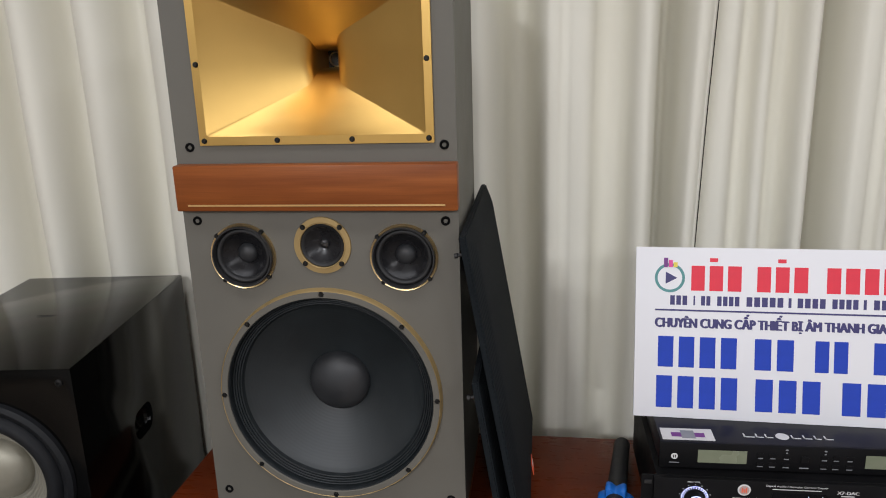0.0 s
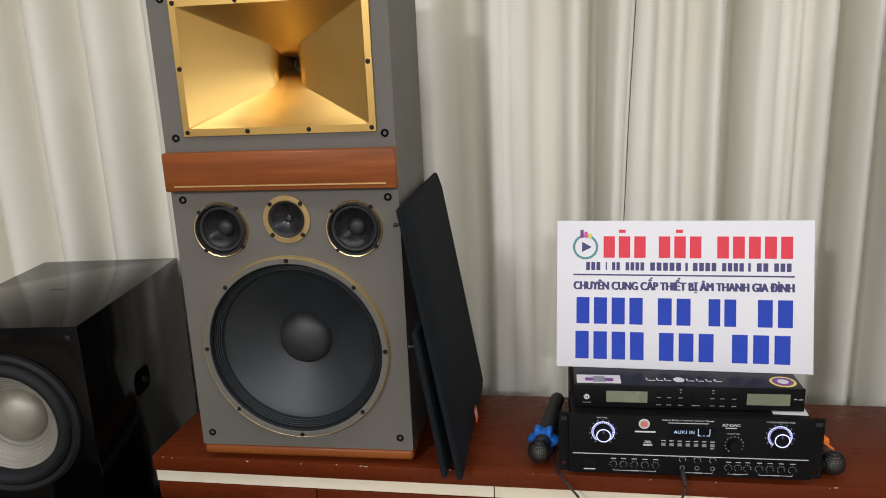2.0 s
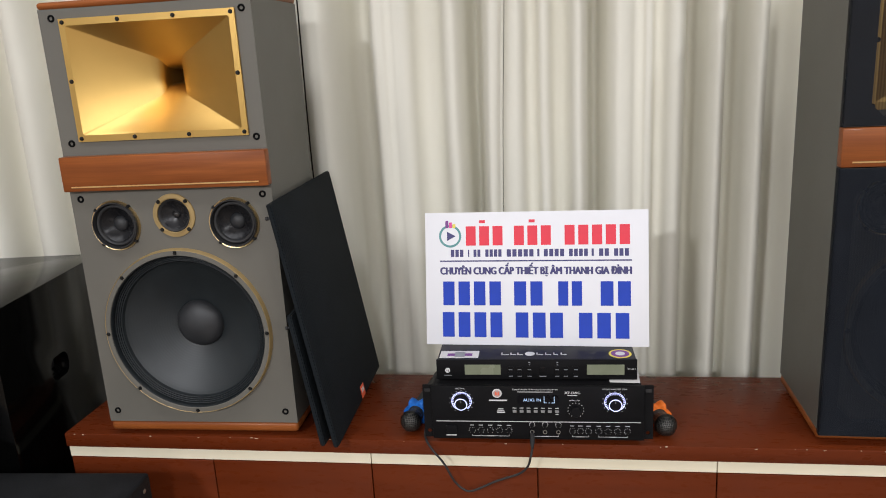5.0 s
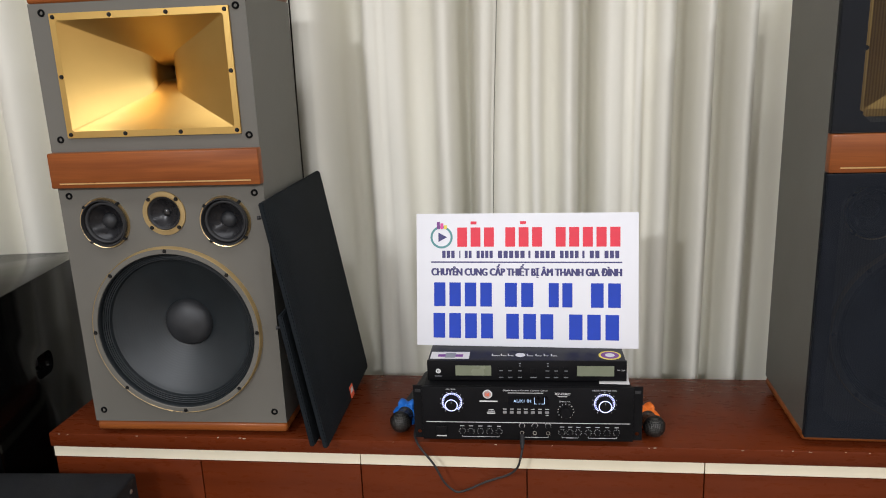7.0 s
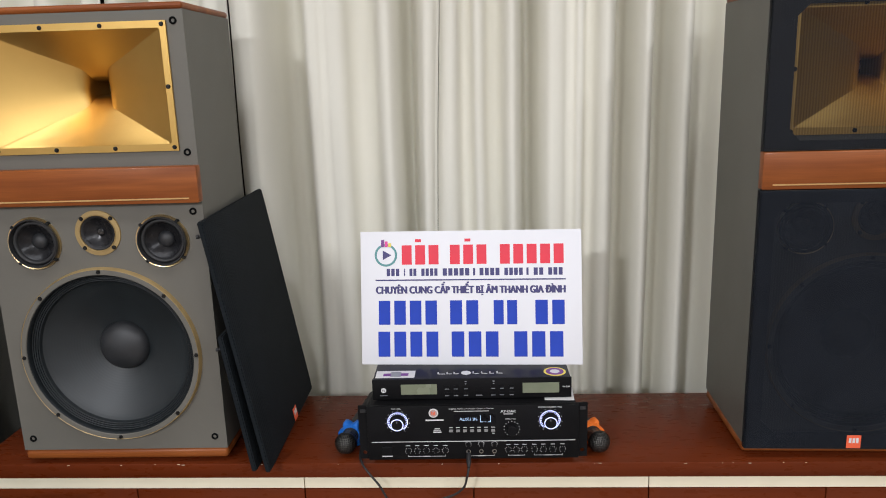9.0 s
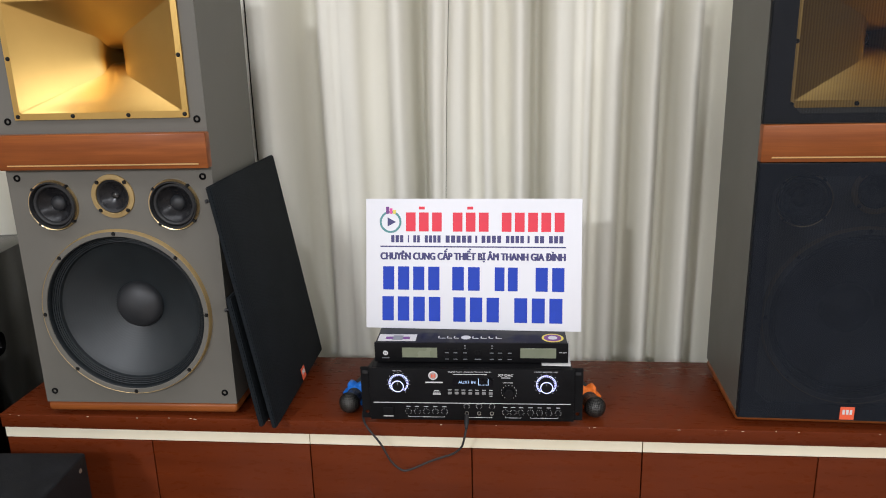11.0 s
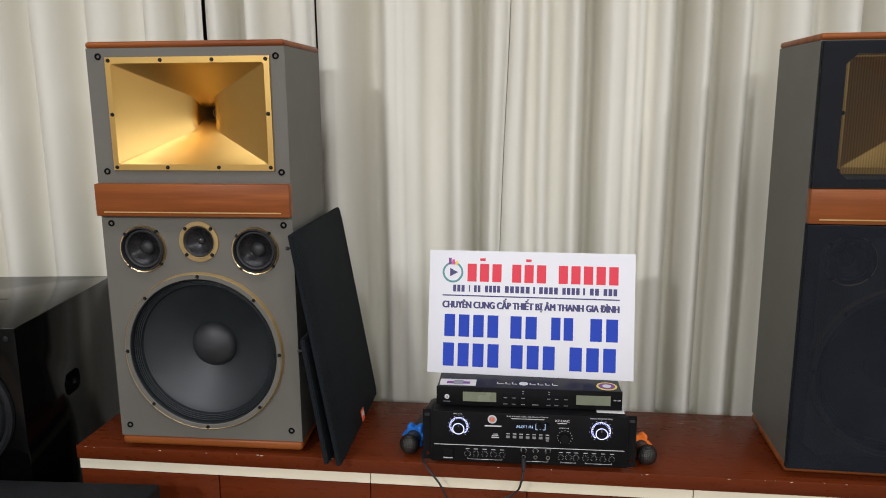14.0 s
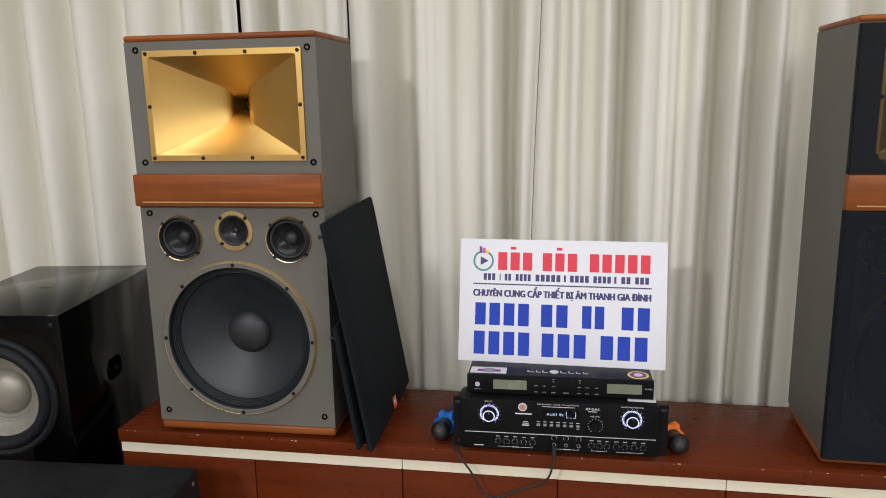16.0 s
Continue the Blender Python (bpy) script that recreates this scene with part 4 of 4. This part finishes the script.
# ---- sign board ----
def sign_board():
    th = thing("sign_board", pose(-0.003, 0.111, TOP + 0.1834, -13.0, 0, -2.6), "white printed shop sign leaning on the receiver, red and blue print", "sign")
    SW, SH = 0.489, 0.297
    part("board", box(0, SW, 0, 0.006, 0, SH, 0.0012), M["white_board"], th, "thin white foam board", smooth=40)
    Yf = 0.0

    def at(u, v):
        return u * SW, (1 - v) * SH

    def bars(groups, v0, v1, material, name, label, gap=0.26):
        """Plain upright bars, one for each sign of a word, from (start, end, count)."""
        for a, b, n in groups:
            step = (b - a) / n
            for k in range(n):
                x, z = at(a + step * (k + 0.5), (v0 + v1) / 2)
                part(name, rects([(0, 0, step * SW * (1 - gap), (v1 - v0) * SH)], Yf, 0.0004), M[material], th, label, (x, 0, z))

    bars([(0.182, 0.366, 3), (0.402, 0.583, 3), (0.628, 0.928, 5)], 0.105, 0.25, "red_print", "title_bar", "tall red bar")
    bars([(0.25, 0.28, 1), (0.475, 0.505, 1)], 0.06, 0.082, "red_print", "accent_bar", "small red bar", 0.1)
    bars([(0.117, 0.18, 3), (0.198, 0.205, 1), (0.222, 0.258, 2), (0.276, 0.355, 4), (0.373, 0.50, 5), (0.512, 0.525, 1), (0.54, 0.636, 4), (0.652, 0.74, 4), (0.752, 0.765, 1), (0.783, 0.832, 2), (0.848, 0.918, 3)], 0.28, 0.335, "navy_print", "address_bar", "small navy bar")
    bars([(0.068, 0.928, 1)], 0.361, 0.371, "navy_print", "rule", "thin navy line", 0.0)
    x, z = at(0.498, 0.466)
    part("slogan", text_bm("CHUYÊN CUNG CẤP THIẾT BỊ ÂM THANH GIA ĐÌNH", 0.86 * SW, 0.056 * SH, 0.041), M["navy_print"], th, "navy lettering", (x, -0.0006, z))
    bars([(0.072, 0.357, 4), (0.398, 0.545, 2), (0.597, 0.718, 2), (0.782, 0.932, 2)], 0.52, 0.70, "blue_print", "number_bar", "tall blue bar")
    bars([(0.068, 0.362, 4), (0.403, 0.635, 3), (0.685, 0.925, 3)], 0.752, 0.94, "blue_print", "number_bar", "tall blue bar")
    cx, cz = at(0.117, 0.178)
    part("emblem_ring", lathe([(0.0205, 0.0), (0.0205, -0.0005), (0.0252, -0.0005), (0.0252, 0.0)], 48), M["teal_print"], th, "teal ring emblem", (cx, Yf, cz))
    bm = bmesh.new()
    vs = [bm.verts.new((cx + a, y, cz + b)) for y in (Yf, Yf - 0.0004) for a, b in ((-0.007, -0.0105), (0.0125, 0), (-0.007, 0.0105))]
    bm.faces.new(vs[3:])
    for i in range(3):
        bm.faces.new((vs[i], vs[(i + 1) % 3], vs[3 + (i + 1) % 3], vs[3 + i]))
    part("emblem_arrow", bm, M["navy_print"], th, "dark triangle in the ring")
    for dx, h, m in ((-0.007, 0.016, "purple_print"), (0.001, 0.0125, "pink_print"), (0.009, 0.0085, "yellow_print")):
        part("emblem_bar", rects([(cx + dx, cz + 0.0185 + h / 2, 0.0066, h)], Yf - 0.0006, 0.0004), M[m], th)


sign_board()


# ---- microphones ----
def mic_mesh_material():
    mat, tree, sh = nodes_of("steel_mesh")
    wires = []
    for axis in ("X", "Z"):
        w = tree.nodes.new("ShaderNodeTexWave")
        w.bands_direction = axis
        w.inputs["Scale"].default_value = 80
        tree.links.new(coords(tree), w.inputs["Vector"])
        wires.append(w.outputs["Fac"])
    first = tree.nodes.new("ShaderNodeMath")
    first.operation = "MAXIMUM"
    tree.links.new(wires[0], first.inputs[0])
    tree.links.new(wires[1], first.inputs[1])
    weave = first.outputs[0]
    tree.links.new(ramp(tree, weave, (0.008, 0.008, 0.008), (0.085, 0.082, 0.075), 0.6, 0.97), sh.inputs["Base Color"])
    sh.inputs["Metallic"].default_value, sh.inputs["Roughness"].default_value = 0.7, 0.4
    bump(tree, sh, weave, 0.7, 0.001)
    return mat


M["mic_mesh"] = mic_mesh_material()


def microphone(x, y, ring, label, yaw):
    """Lies along y with its head to the front."""
    th = thing("microphone", pose(x, y, TOP + 0.0277, 1.2, 0, yaw), label, "microphone", "microphones beside the amplifier")
    head = [(0, -0.024)] + [(0.0232 * math.sin(math.pi * k / 14), -0.0235 * math.cos(math.pi * k / 14) * 1.02) for k in range(1, 11)] + [(0.0185, 0.024), (0.0175, 0.028)]
    part("head", lathe(head, 32), M["mic_mesh"], th, "round steel mesh head", smooth=60)
    part("collar", lathe([(0.0238, -0.004), (0.0243, 0.0), (0.0238, 0.004)], 32), M["screw"], th, smooth=60)
    part("handle", lathe([(0.0178, 0.026), (0.0185, 0.03), (0.018, 0.06), (0.0155, 0.2), (0.0158, 0.235), (0.014, 0.24), (0, 0.241)], 32), M["rubber"], th, "black handle", smooth=50)
    bm = bmesh.new()
    rows = []
    for yy, s in ((0.037, 0.9), (0.0405, 1.0), (0.058, 1.0), (0.0615, 0.9)):
        rows.append([bm.verts.new(((0.0262 + 0.0056 * math.cos(6 * a)) * s * math.cos(a), yy, (0.0262 + 0.0056 * math.cos(6 * a)) * s * math.sin(a))) for a in (2 * math.pi * (i + 0.5) / 48 for i in range(48))])
    for a, b in zip(rows, rows[1:]):
        for i in range(48):
            bm.faces.new((a[i], a[(i + 1) % 48], b[(i + 1) % 48], b[i]))
    bm.faces.new(rows[0])
    bm.faces.new(rows[-1])
    part("anti_roll_ring", bm, M[ring], th, "six-lobed silicone ring", smooth=50)
    return th


microphone(-0.038, 0.042, "blue_rubber", "black microphone with a blue anti-roll ring lying on the cabinet", -9)
microphone(0.514, 0.036, "orange_rubber", "black microphone with an orange anti-roll ring lying on the cabinet", 15)


# ---- cable from the microphone jack ----
cable = thing("microphone_cable", pose(0, 0, TOP), "thin black cable looping down over the cabinet's edge into the amplifier", "cable")
part("plug", lathe([(0.0045, 0.002), (0.0048, 0.0), (0.0052, -0.02), (0.004, -0.026), (0.0028, -0.036)], 16), M["rubber"], cable, "black jack plug", (0.232, -0.008, 0.0245), turn=(22, 0, 0), smooth=50)
part("cord", tube([(0.232, -0.041, 0.011), (0.228, -0.046, -0.008), (0.221, -0.042, -0.032), (0.203, -0.036, -0.052), (0.173, -0.032, -0.066), (0.148, -0.030, -0.077), (0.118, -0.030, -0.092), (0.097, -0.030, -0.100), (0.083, -0.030, -0.097), (0.063, -0.030, -0.077), (0.042, -0.030, -0.035), (0.017, -0.022, -0.006), (0.001, 0.002, 0.0045), (-0.008, 0.05, 0.0032), (-0.004, 0.15, 0.0032), (0.005, 0.3, 0.0032)], 0.0024), M["rubber"], cable, "thin black cord", smooth=60)
